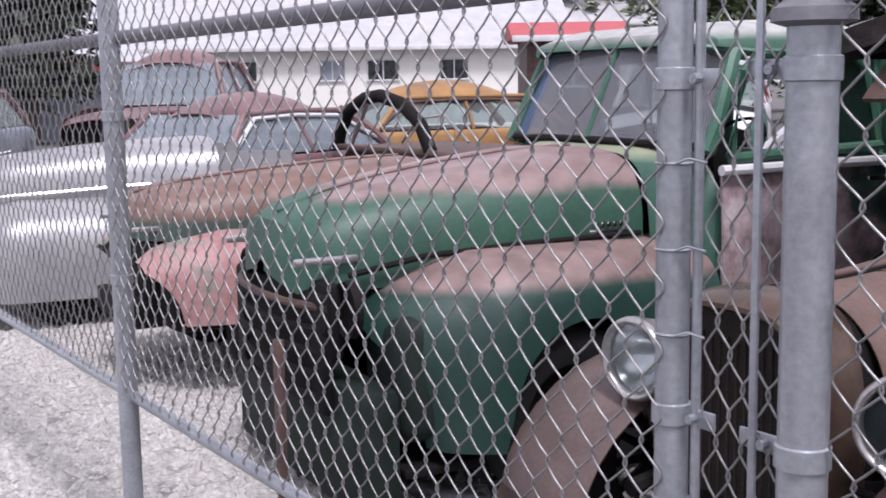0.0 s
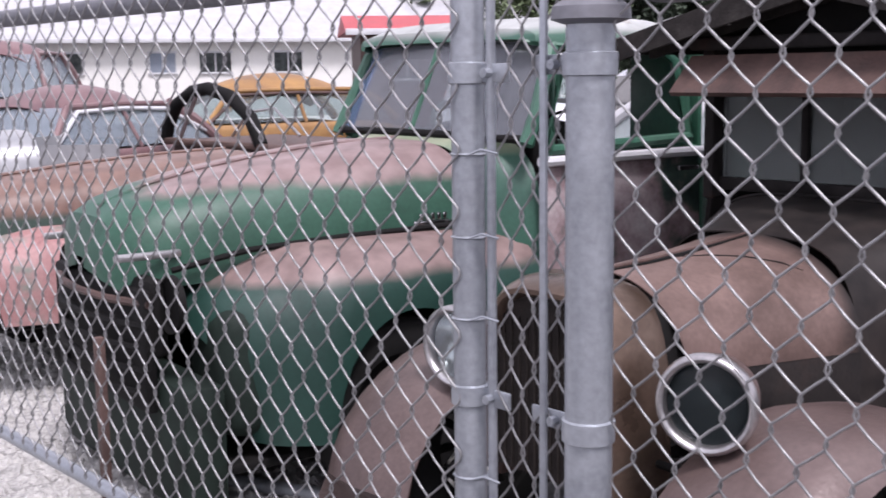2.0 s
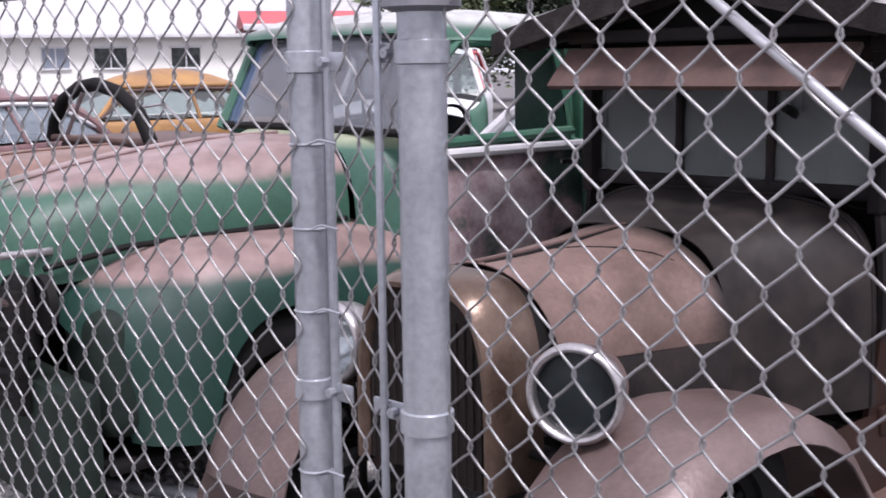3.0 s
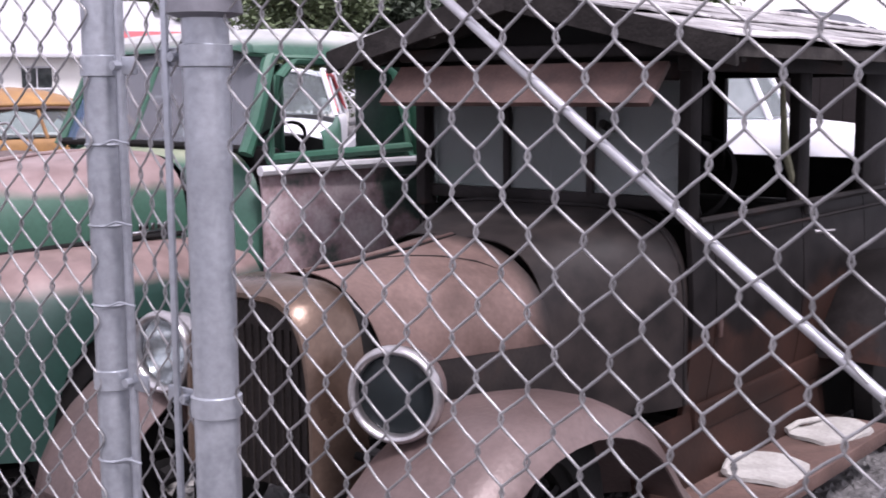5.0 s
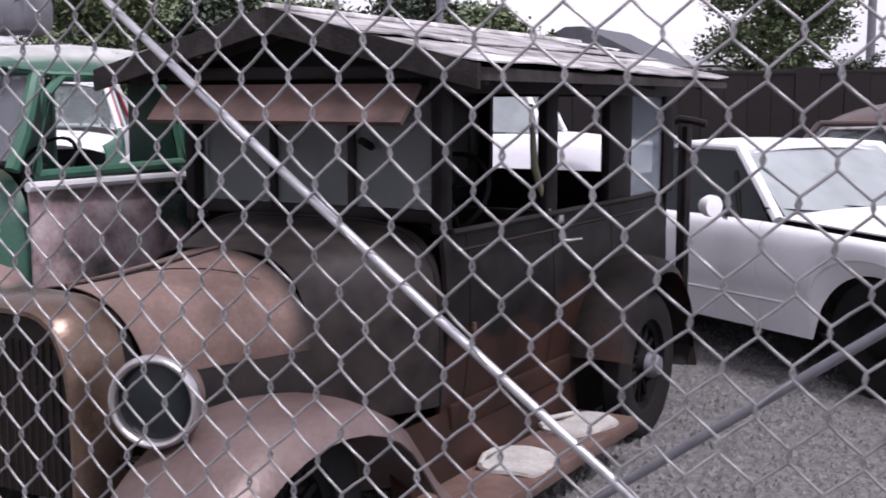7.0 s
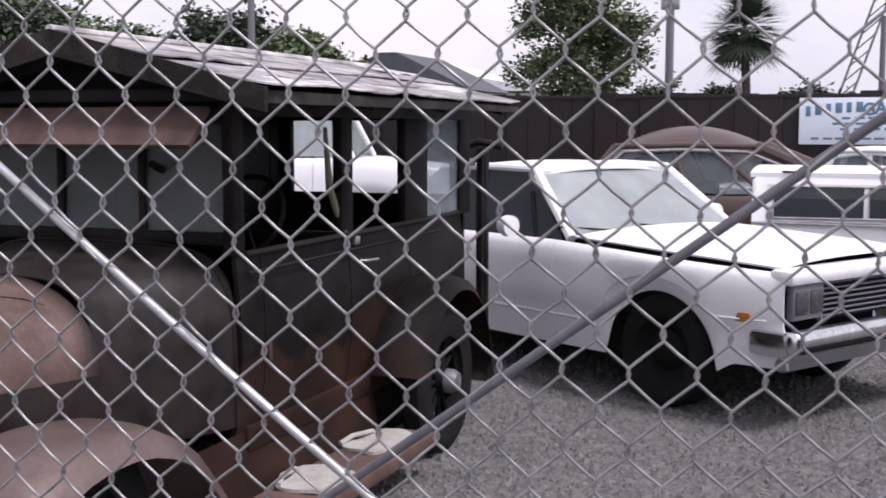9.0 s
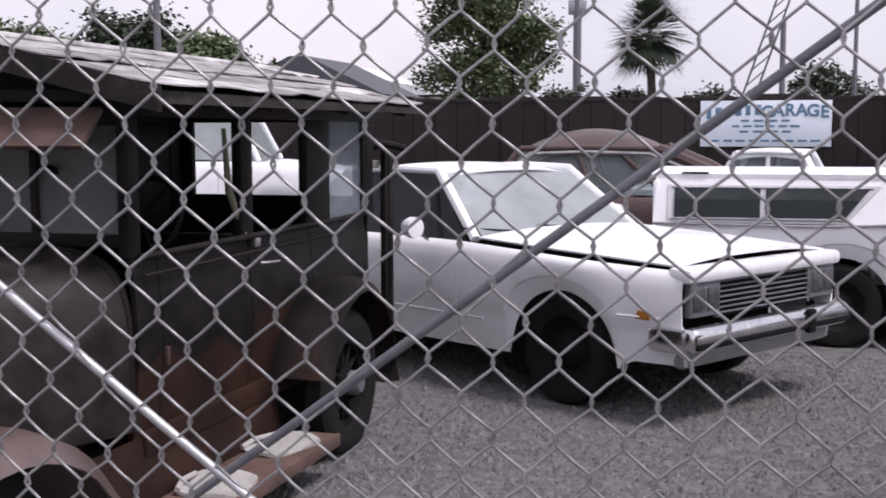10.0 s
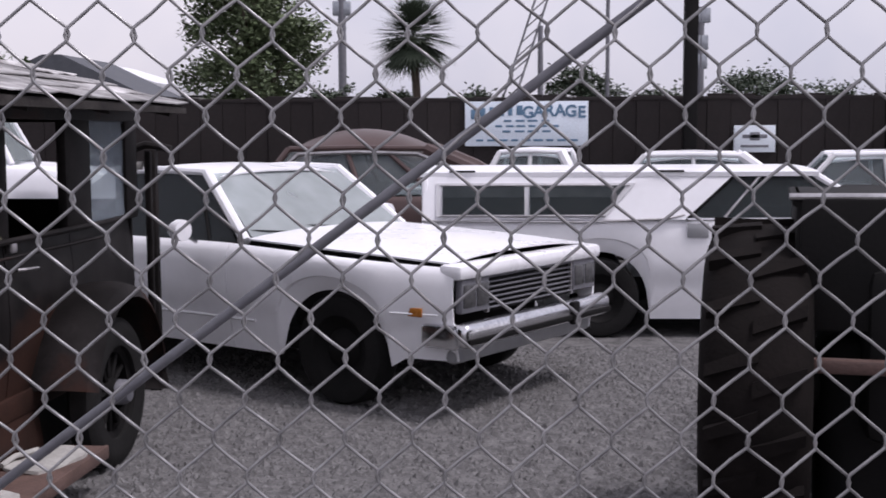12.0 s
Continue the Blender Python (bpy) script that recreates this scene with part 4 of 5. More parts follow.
# the white coupe utility with a loose hood
elc = thing("coupe_utility", pose(.92, 6.28, 0, 0, 0, -33), "white coupe utility car with a loose hood", "car")
E_hw = lambda u: .90 - .11 * max(0, (u - .2) / .7) ** 1.6
E_side = arch(.27, (.12, -2.97), .39, .30)
E_zl = lambda u: max(E_side(u), .27 + .07 * min(1, max(0, (u - .5) / .12)))
E_zt = lambda u: .925 - .075 * max(0, (u + .75) / 1.85)
for s in (-1, 1):
    part("front_fender", panel_side(-.70, .93, s, E_zl, E_zt, E_hw, 60), WHITE_PAINT, elc)
    d = part("door", panel_side(-2.02, -.706, s, E_zl, E_zt, E_hw, 8), WHITE_PAINT, elc)
    part("door_handle", block((.14, .02, .03), (-1.88, s * .905, .80), .006), CHROME, d)
    part("bed_side", panel_side(-3.95, -2.026, s, E_zl, E_zt, E_hw, 24), WHITE_PAINT, elc)
    part("body_crease", tube([(.84, s * .80, .60), (.56, s * .865, .60)], .006, 6), WHITE_PAINT, elc)
    part("lower_moulding", tube([(-.45, s * .905, .47), (-2.5, s * .905, .47)], .010, 6), WHITE_OLD, elc)
    part("side_marker", block((.12, .012, .05), (.70, s * .832, .61), .005, m=pose(0, 0, 0, 0, 0, 0)), AMBER, elc, "amber side marker lamp")
    part("side_mirror", lathe([(.001, -.075), (.05, -.06), (.068, -.02), (.066, .03), (.001, .035)], "x", (-.98, s * 1.01, 1.0), 18), WHITE_PAINT, elc, "white door mirror")
    part("mirror_stalk", tube([(-.96, s * .90, .92), (-.97, s * .98, .97)], .012, 6), CHROME, elc)
    hl = part("headlamp_bezel", block((.05, .27, .19), (.935, s * .60, .70), .012), PIPE_DARK, elc)
    for y in (.535, .665):
        part("headlamp_lens", block((.02, .115, .13), (.958, s * y, .70), .008), LENS, hl)
    part("bumper_end", block((.24, .05, .13), (.86, s * .80, .485), .02), CHROME, elc)
    wheel(elc, (.10, s * .69, .33), .33, .20, BLACK, s)
    wheel(elc, (-2.97, s * .76, .33), .33, .20, BLACK, s)
    part("sail_panel", slab([(-1.98, s * .76, .92), (-2.75, s * .78, .92), (-2.12, s * .64, 1.33), (-1.90, s * .635, 1.33)], .03), WHITE_PAINT, elc)
    part("a_post", tube([(-.64, s * .785, .93), (-1.14, s * .635, 1.345)], .034, 8), WHITE_PAINT, elc)
    part("door_window", slab([(-.72, s * .785, .92), (-1.96, s * .785, .92), (-1.90, s * .645, 1.33), (-1.15, s * .645, 1.33)], .005), GLASS_DARK, elc, "dark side glass")
    part("roof_rail", tube([(-1.14, s * .635, 1.345), (-1.6, s * .645, 1.355), (-2.12, s * .64, 1.33)], .026, 8), WHITE_PAINT, elc)
    part("vent_post", tube([(-.96, s * .79, .92), (-1.10, s * .70, 1.20)], .012, 6), BLACK, elc)
part("wheel_well", block((1.0, 1.26, .36), (.10, 0, .56), .05), BLACK, elc)
part("hood", top_skin(-.60, .88, lambda u: .985 - .042 * (u + .6) - .01 * max(0, u - .4), lambda u: .80 - .075 * max(0, u) ** 1.5, .034), WHITE_PAINT, elc, "white hood resting slightly open")
part("hood_gap", block((1.50, 1.46, .05), (.14, 0, .874), .01, m=pose(0, 0, 0, 0, 2.3, 0)), BLACK, elc)
part("header_panel", block((.16, 1.56, .085), (.905, 0, .835), .03), WHITE_PAINT, elc)
gb = part("grille_backing", block((.04, .94, .22), (.91, 0, .695), .01), BLACK, elc)
for k in range(7):
    part("grille_bar", block((.02, .92, .009), (.938, 0, .61 + .029 * k), .003), PIPE_DARK, gb)
for y in (-.465, .465):
    part("grille_edge", block((.03, .02, .22), (.935, y, .695), .005), CHROME_DULL, gb)
part("bumper", block((.12, 1.62, .14), (.985, 0, .495), .05, seg=4), CHROME, elc, "chrome front bumper")
part("bumper_strip", block((.03, 1.58, .035), (1.038, 0, .465), .008), BLACK, elc)
part("bumper_guard", block((.04, .08, .14), (1.042, .34, .49), .012), BLACK, elc)
part("valance", block((.10, 1.50, .13), (.88, 0, .385), .04), SILVER, elc)
part("windshield", slab([(-.63, -.74, .95), (-.63, .74, .95), (-1.13, .61, 1.335), (-1.13, -.61, 1.335)], .005), GLASS_PALE, elc, "pale reflecting windshield")
part("windshield_trim", tube([(-.63, -.75, .94), (-.60, 0, .95), (-.63, .75, .94)], .014, 6), BLACK, elc)
for y in (-.4, .12):
    part("wiper", tube([(-.60, y, .965), (-.72, y - .42, 1.0)], .006, 5), BLACK, elc)
part("roof", top_skin(-2.16, -1.10, lambda u: 1.39 - .045 * ((u + 1.62) / .53) ** 2, lambda u: .645, .045), WHITE_PAINT, elc)
part("rear_window", slab([(-2.30, -.6, .94), (-2.30, .6, .94), (-2.14, .58, 1.31), (-2.14, -.58, 1.31)], .005), GLASS_DARK, elc)
part("floor_pan", block((4.4, 1.4, .14), (-1.62, 0, .35), .02), BLACK, elc)
part("bed_floor", block((1.7, 1.5, .04), (-3.05, 0, .55), .01), WHITE_OLD, elc)
part("tailgate", block((.05, 1.6, .5), (-3.93, 0, .68), .02), WHITE_PAINT, elc)
part("seat", block((.2, 1.4, .45), (-1.85, 0, .80), .05), BLACK, elc)
part("dashboard", block((.25, 1.4, .10), (-.85, 0, .90), .03), BLACK, elc)
part("door_pillar_dark", block((.03, .02, .62), (-1.99, -.905, .62), .005), BLACK, elc)
stake = thing("steel_post", pose(-.62, 5.95, 0), "dark rusty steel post with a cross bar", "post")
part("shaft", block((.07, .06, 1.50), (0, 0, .75), .006), DARK_BODY, stake)
part("cross_bar", tube([(-.14, 0, 1.49), (-.03, 0, 1.53), (.04, 0, 1.52), (.13, 0, 1.50)], .024, 8), DARK_BODY, stake)
part("bracket", block((.10, .03, .05), (-.10, 0, 1.40), .006), PAPER, stake)

# the white wagon with a long side window
wag = thing("station_wagon", pose(3.71, 8.75, 0, 0, 0, 0), "white low utility wagon with long side glass", "car")
W_hw = lambda u: .88
W_zl = arch(.15, (1.75, -1.44), .37, .30)
W_zt = lambda u: .93 - .04 * max(0, (u - .9) / 1.3)
for s in (-1, 1):
    part("front_fender", panel_side(.95, 2.5, s, W_zl, W_zt, W_hw, 18), WHITE_PAINT, wag)
    d = part("door", panel_side(-.52, .944, s, lambda u: .36, W_zt, W_hw, 10), WHITE_PAINT, wag)
    part("rocker", panel_side(-.52, .944, s, lambda u: .15, lambda u: .352, lambda u: .865, 6), SILVER, wag)
    part("quarter_panel", panel_side(-2.81, -.526, s, W_zl, W_zt, W_hw, 70), WHITE_PAINT, wag)
    part("upper_side", slab([(-2.81, s * .868, .92), (-.80, s * .868, .92), (-.42, s * .77, 1.26), (-2.79, s * .78, 1.26)], .03), WHITE_PAINT, wag)
    fr = part("window_surround", slab([(-2.70, s * .880, .945), (-1.40, s * .880, .945), (-1.17, s * .81, 1.20), (-2.70, s * .81, 1.20)], .02), WHITE_OLD, wag)
    part("side_window", slab([(-2.65, s * .897, .965), (-2.02, s * .897, .965), (-2.02, s * .83, 1.175), (-2.65, s * .83, 1.175)], .012), GLASS_DARK, wag)
    part("side_window", slab([(-1.98, s * .897, .965), (-1.42, s * .897, .965), (-1.25, s * .83, 1.175), (-1.98, s * .83, 1.175)], .012), GLASS_DARK, wag)
    for z, e in ((.955, .898), (1.185, .826)):
        part("window_trim", tube([(-2.67, s * e, z), (-1.40 + .8 * (z - .955), s * e, z)], .008, 6), CHROME_DULL, wag)
    part("body_crease", tube([(-2.8, s * .888, .915), (-1.6, s * .892, .905), (-.95, s * .89, .93), (-.80, s * .87, .96)], .009, 6), CHROME_DULL, wag)
    part("sill_strip", tube([(-.78, s * .885, .925), (.9, s * .885, .93)], .012, 6), CHROME, wag)
    part("door_glass", slab([(-.76, s * .86, .94), (.72, s * .84, .94), (.20, s * .75, 1.25), (-.40, s * .76, 1.25)], .006), GLASS_DARK, wag)
    part("window_post", tube([(-.50, s * .872, .94), (-.22, s * .775, 1.25)], .012, 6), CHROME_DULL, wag)
    part("window_post", tube([(-.78, s * .875, .93), (-.41, s * .775, 1.26)], .012, 6), BLACK, wag)
    part("a_post", tube([(.74, s * .82, .92), (.20, s * .74, 1.26)], .03, 8), WHITE_PAINT, wag)
    part("door_lock", block((.16, .012, .11), (-.70, s * .885, .84), .01), SILVER, d)
    part("door_mirror", lathe([(.001, -.06), (.06, -.05), (.075, 0), (.06, .05), (.001, .06)], "x", (.26, s * .99, 1.06), 16), CHROME, wag, "chrome door mirror")
    part("mirror_stalk", tube([(.24, s * .88, .93), (.26, s * .97, 1.02)], .014, 6), CHROME, wag)
    wheel(wag, (1.75, s * .76, .31), .31, .18, BLACK, s)
    wheel(wag, (-1.44, s * .76, .31), .31, .18, BLACK, s)
part("roof", top_skin(-2.83, .22, lambda u: 1.315, lambda u: .80, .03, thick=.035), WHITE_PAINT, wag)
part("windshield", slab([(.74, -.78, .93), (.74, .78, .93), (.21, .70, 1.25), (.21, -.70, 1.25)], .005), GLASS_PALE, wag)
part("hood", top_skin(.75, 2.5, lambda u: .97 - .04 * u, lambda u: .82, .05), WHITE_PAINT, wag)
part("tail_panel", block((.05, 1.66, 1.0), (-2.79, 0, .74), .03), WHITE_PAINT, wag)
part("nose_panel", block((.05, 1.6, .55), (2.48, 0, .5), .03), WHITE_OLD, wag)
part("floor_pan", block((5.0, 1.5, .10), (-.2, 0, .24), .02), BLACK, wag)
for x in (-2.5, -.9):
    part("roof_slot", block((.2, .02, .015), (x, -.80, 1.292), .003), BLACK, wag)

sedan("forties_sedan", pose(-1.55, 11.0, 0, 0, 0, 180), "brown fastback sedan of the forties", BROWN_SEDAN, BROWN_SEDAN, BROWN_SEDAN, BROWN_SEDAN, GLASS, zb=1.0, zt=1.44, cab=(-.6, -.95, -2.3, -3.2), trim=CHROME_DULL, posts=(.42, .7), crown=.20)
sedan("parked_sedan", pose(.55, 12.4, 0, 0, 0, 174), "small white parked sedan in front of the yard wall", WHITE_OLD, WHITE_PAINT, WHITE_OLD, WHITE_OLD, GLASS, "white sedans by the wall", zb=.94, zt=1.38, cab=(-.75, -.98, -1.65, -1.85))
for x, h in ((2.9, 180), (4.9, 178), (6.5, 184)):
    sedan("parked_sedan", pose(x - 1.9 if h == 0 else x - 1.0, 12.3, 0, 0, 0, h - 8), "white parked sedan in front of the yard wall", WHITE_OLD, WHITE_PAINT, WHITE_OLD, WHITE_OLD, GLASS, "white sedans by the wall", zb=.92, zt=1.34, cab=(-.8, -1.2, -2.2, -2.7))
sedan("white_van", pose(-3.4, 11.2, 0, 0, 0, 14), "white van parked deep in the yard", WHITE_PAINT, WHITE_PAINT, WHITE_PAINT, WHITE_PAINT, GLASS_PALE, zb=1.32, zt=1.92, hood_z=1.30, cab=(-.2, -.5, -3.2, -3.4))
sedan("white_sedan", pose(-3.75, 8.5, 0, 0, 0, 4), "white sedan beside the green truck", WHITE_OLD, WHITE_OLD, WHITE_PAINT, WHITE_PAINT, GLASS_PALE, zb=.98, zt=1.42)
# row of old cars beyond the green truck
sedan("fifties_sedan", pose(-9.48, 2.18, 0, 0, 0, -68), "maroon rusty sedan with chrome window trim", MAROON, MAROON, MAROON, MAROON, GLASS_MID, zb=1.0, zt=1.38, hw=.86, hood_z=1.02, trim=WHITE_OLD, cab=(-.7, -1.1, -2.5, -3.1), posts=(.5,), grille=False, crown=.20)
slv = thing("silver_car", pose(-7.95, 1.30, -.05, 0, 0, 80), "silver grey old car with rounded fenders", "car")
part("hood", grid([arch_ring(u, h, a, b, 23, .5, .6) for u, h, a, b in ((-.78, .10, .80, .98), (-.74, .22, .76, 1.08), (-.60, .32, .74, 1.16), (-.3, .40, .74, 1.22), (.2, .47, .76, 1.27), (.7, .53, .8, 1.30), (1.1, .58, .82, 1.31))], thick=.006), SILVER, slv)
part("hood_ornament", tube([(-.80, 0, 1.00), (-.76, 0, 1.10), (-.55, 0, 1.20), (-.30, 0, 1.245)], .014, 8, radii=[.02, .018, .012, .006]), CHROME, slv, "chrome hood ornament")
for s in (-1, 1):
    rows = []
    for i in range(25):
        t = i / 24
        u = -.84 + 1.9 * t
        top = .66 + .26 * min(1, t / .28) ** .5 - .05 * max(0, t - .5)
        low = .26
        rows.append([Vector((u + .26 * (1 - t) ** 3 * max(0, q / 12 - .3), s * (.34 + .52 * math.sin(q * math.pi / 24) ** .7 * min(1, .72 + 1.4 * t)), low + (top - low) * max(0, math.cos(q * math.pi / 24)) ** .5)) for q in range(13)])
    part("front_fender", grid(rows, thick=.008), SILVER, slv)
    hl = part("headlamp", lathe([(.001, -.05), (.06, -.045), (.092, -.02), (.10, .02), (.09, .06)], "x", (-.80, s * .56, .80), 22), CHROME_DULL, slv)
    part("headlamp_rim", lathe([(.088, -.03), (.104, -.028), (.108, -.012), (.10, 0)], "x", (-.80, s * .56, .80), 22), CHROME, hl)
    part("side_trim", tube([(-.66, s * .36, .93), (-.2, s * .44, .96), (.6, s * .53, 1.0)], .012, 6), CHROME, slv)
    part("cowl_side", grid([[Vector((1.1 + .12 * i, s * (.60 + .05 * i), z)) for z in (.35, .7, 1.0, 1.22)] for i in range(5)], thick=.01), SILVER, slv)
    wheel(slv, (-.02, s * .66, .39), .34, .16, BLACK, s)
    part("bumper_guard", tube([(-1.0, s * .25, .40), (-1.0, s * .25, .60)], .03, 8), CHROME, slv)
part("bumper", tube([(-.66, -.90, .50), (-.90, -.70, .50), (-.98, 0, .50), (-.90, .70, .50), (-.66, .90, .50)], .05, 10), CHROME, slv, "bright chrome bumper")
part("grille_opening", block((.18, .66, .44), (-.60, 0, .60), .06), BLACK, slv)
for k in range(6):
    part("grille_bar", tube([(-.70, -.32, .44 + .06 * k), (-.76, 0, .44 + .06 * k), (-.70, .32, .44 + .06 * k)], .012, 6), CHROME_DULL, slv)
part("body_floor", block((3.0, 1.2, .5), (1.3, 0, .55), .05), BLACK, slv)
arc = thing("wrecked_shell", pose(-8.65, 4.5, 0), "dark rusted bare car shell with arched roof bow", "car")
part("lower_body", block((1.9, 1.3, .74), (.1, .7, .67), .12, seg=4), RUST, arc)
part("roof_bow", tube([(-.80, 0, 1.02), (-.74, 0, 1.18), (-.56, 0, 1.38), (-.26, 0, 1.50), (.04, 0, 1.53), (.40, 0, 1.46), (.72, 0, 1.28), (.88, 0, 1.04)], .062, 10), BLACK, arc, "black arched roof bow")
part("window_bar", tube([(-.50, -.02, 1.05), (-.16, -.02, 1.46)], .022, 6), CHROME_DULL, arc)
part("inner_trim", tube([(-.40, .5, 1.06), (-.1, .5, 1.30), (.35, .5, 1.34), (.75, .5, 1.10)], .014, 6), CHROME_DULL, arc)
part("sill", block((1.75, .10, .06), (.05, .0, 1.03), .02), RUST_ORANGE, arc)
sedan("orange_sedan", pose(-12.3, 5.5, 0, 0, 0, -96), "orange and brown rusty sedan shell", ORANGE_OLD, ORANGE_OLD, RUST_ORANGE, RUST_ORANGE, GLASS, zb=1.08, zt=1.46, cab=(-.7, -1.1, -2.9, -3.4), trim=RUST, crown=.22)
sedan("maroon_coupe", pose(-13.25, 3.92, 0, 0, 0, -40), "dark maroon coupe with pale windows", MAROON, MAROON, MAROON, RUST, GLASS_MID, zb=1.42, zt=1.95, hood_z=1.4, cab=(-.7, -.9, -1.9, -2.3), crown=.18)
sedan("blue_coupe", pose(-16.0, 1.6, 0, 0, 0, -30), "dull blue-grey coupe among wrecks", BLUEGREY, MAROON, RUST, MAROON, GLASS_PALE, zb=1.1, zt=1.6)

# the front half of a stripped car beside the pickup
wrk = thing("stripped_car", pose(-5.5, 1.55, 0, 0, 0, 84), "stripped car front with brown hood and pink fender", "car")
part("hood", grid([arch_ring(u, h, a, b, 23, .5, .6) for u, h, a, b in ((-.60, .22, .84, .94), (-.55, .34, .82, 1.03), (-.42, .43, .82, 1.075), (-.2, .48, .83, 1.105), (.2, .52, .85, 1.145), (.7, .56, .87, 1.18), (1.15, .60, .88, 1.195))], thick=.006), BROWN_GREEN, wrk, "brown hood above a dark green side")
part("hood_ridge", tube([(-.5, 0, 1.06), (-.2, 0, 1.112), (.2, 0, 1.152), (.7, 0, 1.186), (1.15, 0, 1.20)], .008, 8), BROWN_GREEN, wrk)
for s in (-1, 1):
    rows = []
    for i in range(21):
        t = i / 20
        u = -.60 + 1.75 * t
        top = .72 + .15 * min(1, t / .25) ** .5
        dd = abs(u - .15)
        low = .34 + math.sqrt(.16 - dd * dd) if dd < .39 else .40
        rows.append([Vector((u + .3 * (1 - t) ** 2 * max(0, q / 10 - .4), s * (.40 + .40 * math.sin(q * math.pi / 20) ** .75 * min(1, .75 + t)), low + (top - low) * max(0, math.cos(q * math.pi / 20)) ** .55)) for q in range(11)])
    part("front_fender", grid(rows, thick=.008), PINK_RUST, wrk, "pink primed fender with bare patches")
    part("inner_fender", block((.40, .30, .42), (-.28, s * .50, .55), .08), BLACK, wrk)
    wheel(wrk, (.15, s * .68, .34), .34, .16, BLACK, s)
    part("trim_spear", block((.22, .016, .026), (-.50, s * .40, .89), .006), CHROME_DULL, wrk)
part("grille_opening", block((.16, .80, .40), (-.46, 0, .62), .05), BLACK, wrk)
part("firewall", block((.06, 1.3, .62), (1.14, 0, .72), .02), BLACK, wrk)
part("chassis", block((1.9, .80, .14), (.3, 0, .42), .02), BLACK, wrk)

sedan("white_van", pose(-8.2, 8.0, 0, 0, 0, -50), "white van with red window trim among the wrecks", WHITE_OLD, WHITE_OLD, WHITE_PAINT, GREEN, GLASS, trim=SIGN_RED, zb=1.35, zt=1.85, hood_z=1.32, cab=(-.5, -.8, -3.0, -3.3))
lp = thing("loose_pipe", pose(0, 0, 0), "long dull steel pipe lying on the gravel", "pipe")
part("pipe_shaft", tube([(-3.52, 1.0, .03), (-2.55, 1.42, .03)], .028, 12), GALV, lp)
tp = thing("fence_stake", pose(-2.93, .66, 0), "short rusty steel stake with a footing", "stake")
part("stake_shaft", block((.035, .035, .72), (0, 0, .36), .006), RUST, tp)
part("footing", lathe([(.001, .05), (.05, .045), (.08, .02), (.09, 0)], "z", n=14), BLACK, tp)

# ---- tractor at the right ----
trc = thing("tractor", pose(2.52, 3.25, 0, 0, 0, -12), "dark old tractor with a lugged rear tyre", "tractor")
tw = new("rear_wheel")
tw.parent, tw.location = trc, (0, 0, .64)
R, TW = .61, .38
part("tyre_carcass", lathe([(.32, -TW * .40), (.42, -TW * .5), (.50, -TW * .5), (R * .91, -TW * .45), (R * .97, -TW * .34), (R, -TW * .15), (R, TW * .15), (R * .97, TW * .34), (R * .91, TW * .45), (.50, TW * .5), (.42, TW * .5), (.32, TW * .40)], "x", n=48), TYRE_DUSTY, tw)
lug = solid([[Vector((x, y, z)) for x, y in ((-.01, -.035), (.165, .035), (.165, .075), (-.01, .02))] for z in (R - .03, R + .014)])
lug_ob = part("lug", lug, TYRE_DUSTY, tw, smooth=False)
for k in range(1, 36):
    o = new("lug", lug_ob.data)
    o.parent = tw
    o.matrix_local = pose(0, 0, 0, 10 * k, 0, 0) @ (pose(0, 0, 0, 0, 0, 180) if k % 2 else Matrix())
part("rim", lathe([(.32, -.14), (.30, -.06), (.20, -.03), (.06, -.06), (.001, -.06)], "x", n=28), RUST, tw)
part("axle_housing", tube([(0, 0, .66), (1.3, 0, .66)], .10, 14), BLACK, trc)
part("gear_case", block((.52, 1.1, .62), (.62, .2, .82), .06), BLACK, trc)
part("transmission_case", block((1.20, .62, .84), (.82, .14, .46), .10, seg=3), BLACK, trc)
part("fender_plate", block((.62, .9, .03), (.42, .15, 1.345), .01), BLACK, trc)
part("side_plate", block((.03, .9, .66), (.14, .15, 1.03), .01), BLACK, trc)
part("back_plate", block((.58, .03, .46), (.43, -.30, 1.13), .01), BLACK, trc)
part("fender_edge", tube([(.1, -.30, 1.365), (.74, -.30, 1.37)], .012, 8), CHROME_DULL, trc)
part("drawbar", block((.9, .05, .05), (.62, -.42, .80), .01), RUST, trc)
part("engine_hood", block((.5, 1.6, .5), (.62, 1.5, 1.05), .06), BLACK, trc)
wheel(trc, (1.05, 2.0, .36), .36, .18, RUST, -1)
part("far_tyre", lathe([(.32, -.15), (.55, -.18), (.62, -.1), (.62, .1), (.55, .18), (.32, .15)], "x", (1.3, 0, .66), 36), TYRE_DUSTY, trc)

# ---- signs on the wall ----
sg = thing("garage_sign", pose(1.77, 13.56, 1.70), "pale blue painted garage sign with arched lettering", "sign")
part("sign_board", block((1.52, .03, .55), (0, 0, 0), .004), SIGN_BLUE, sg)


def word(text, x, z, size, material, parent, bend=0.0):
    for i, ch in enumerate(text):
        c = bpy.data.curves.new("letter", "FONT")
        c.body, c.size, c.extrude, c.align_x = ch, size, .002, "CENTER"
        c.offset = .006
        t = new("letter", c)
        me = bpy.data.meshes.new_from_object(t)
        bpy.data.objects.remove(t)
        me.materials.clear()
        me.materials.append(material)
        o = new("letter", me)
        o.parent = parent
        k = i - (len(text) - 1) / 2
        o.matrix_local = pose(x + k * size * .66, -.019, z - bend * k * k, 90, 0, 0)


def arc_z(x):
    return .165 - .11 * x * x


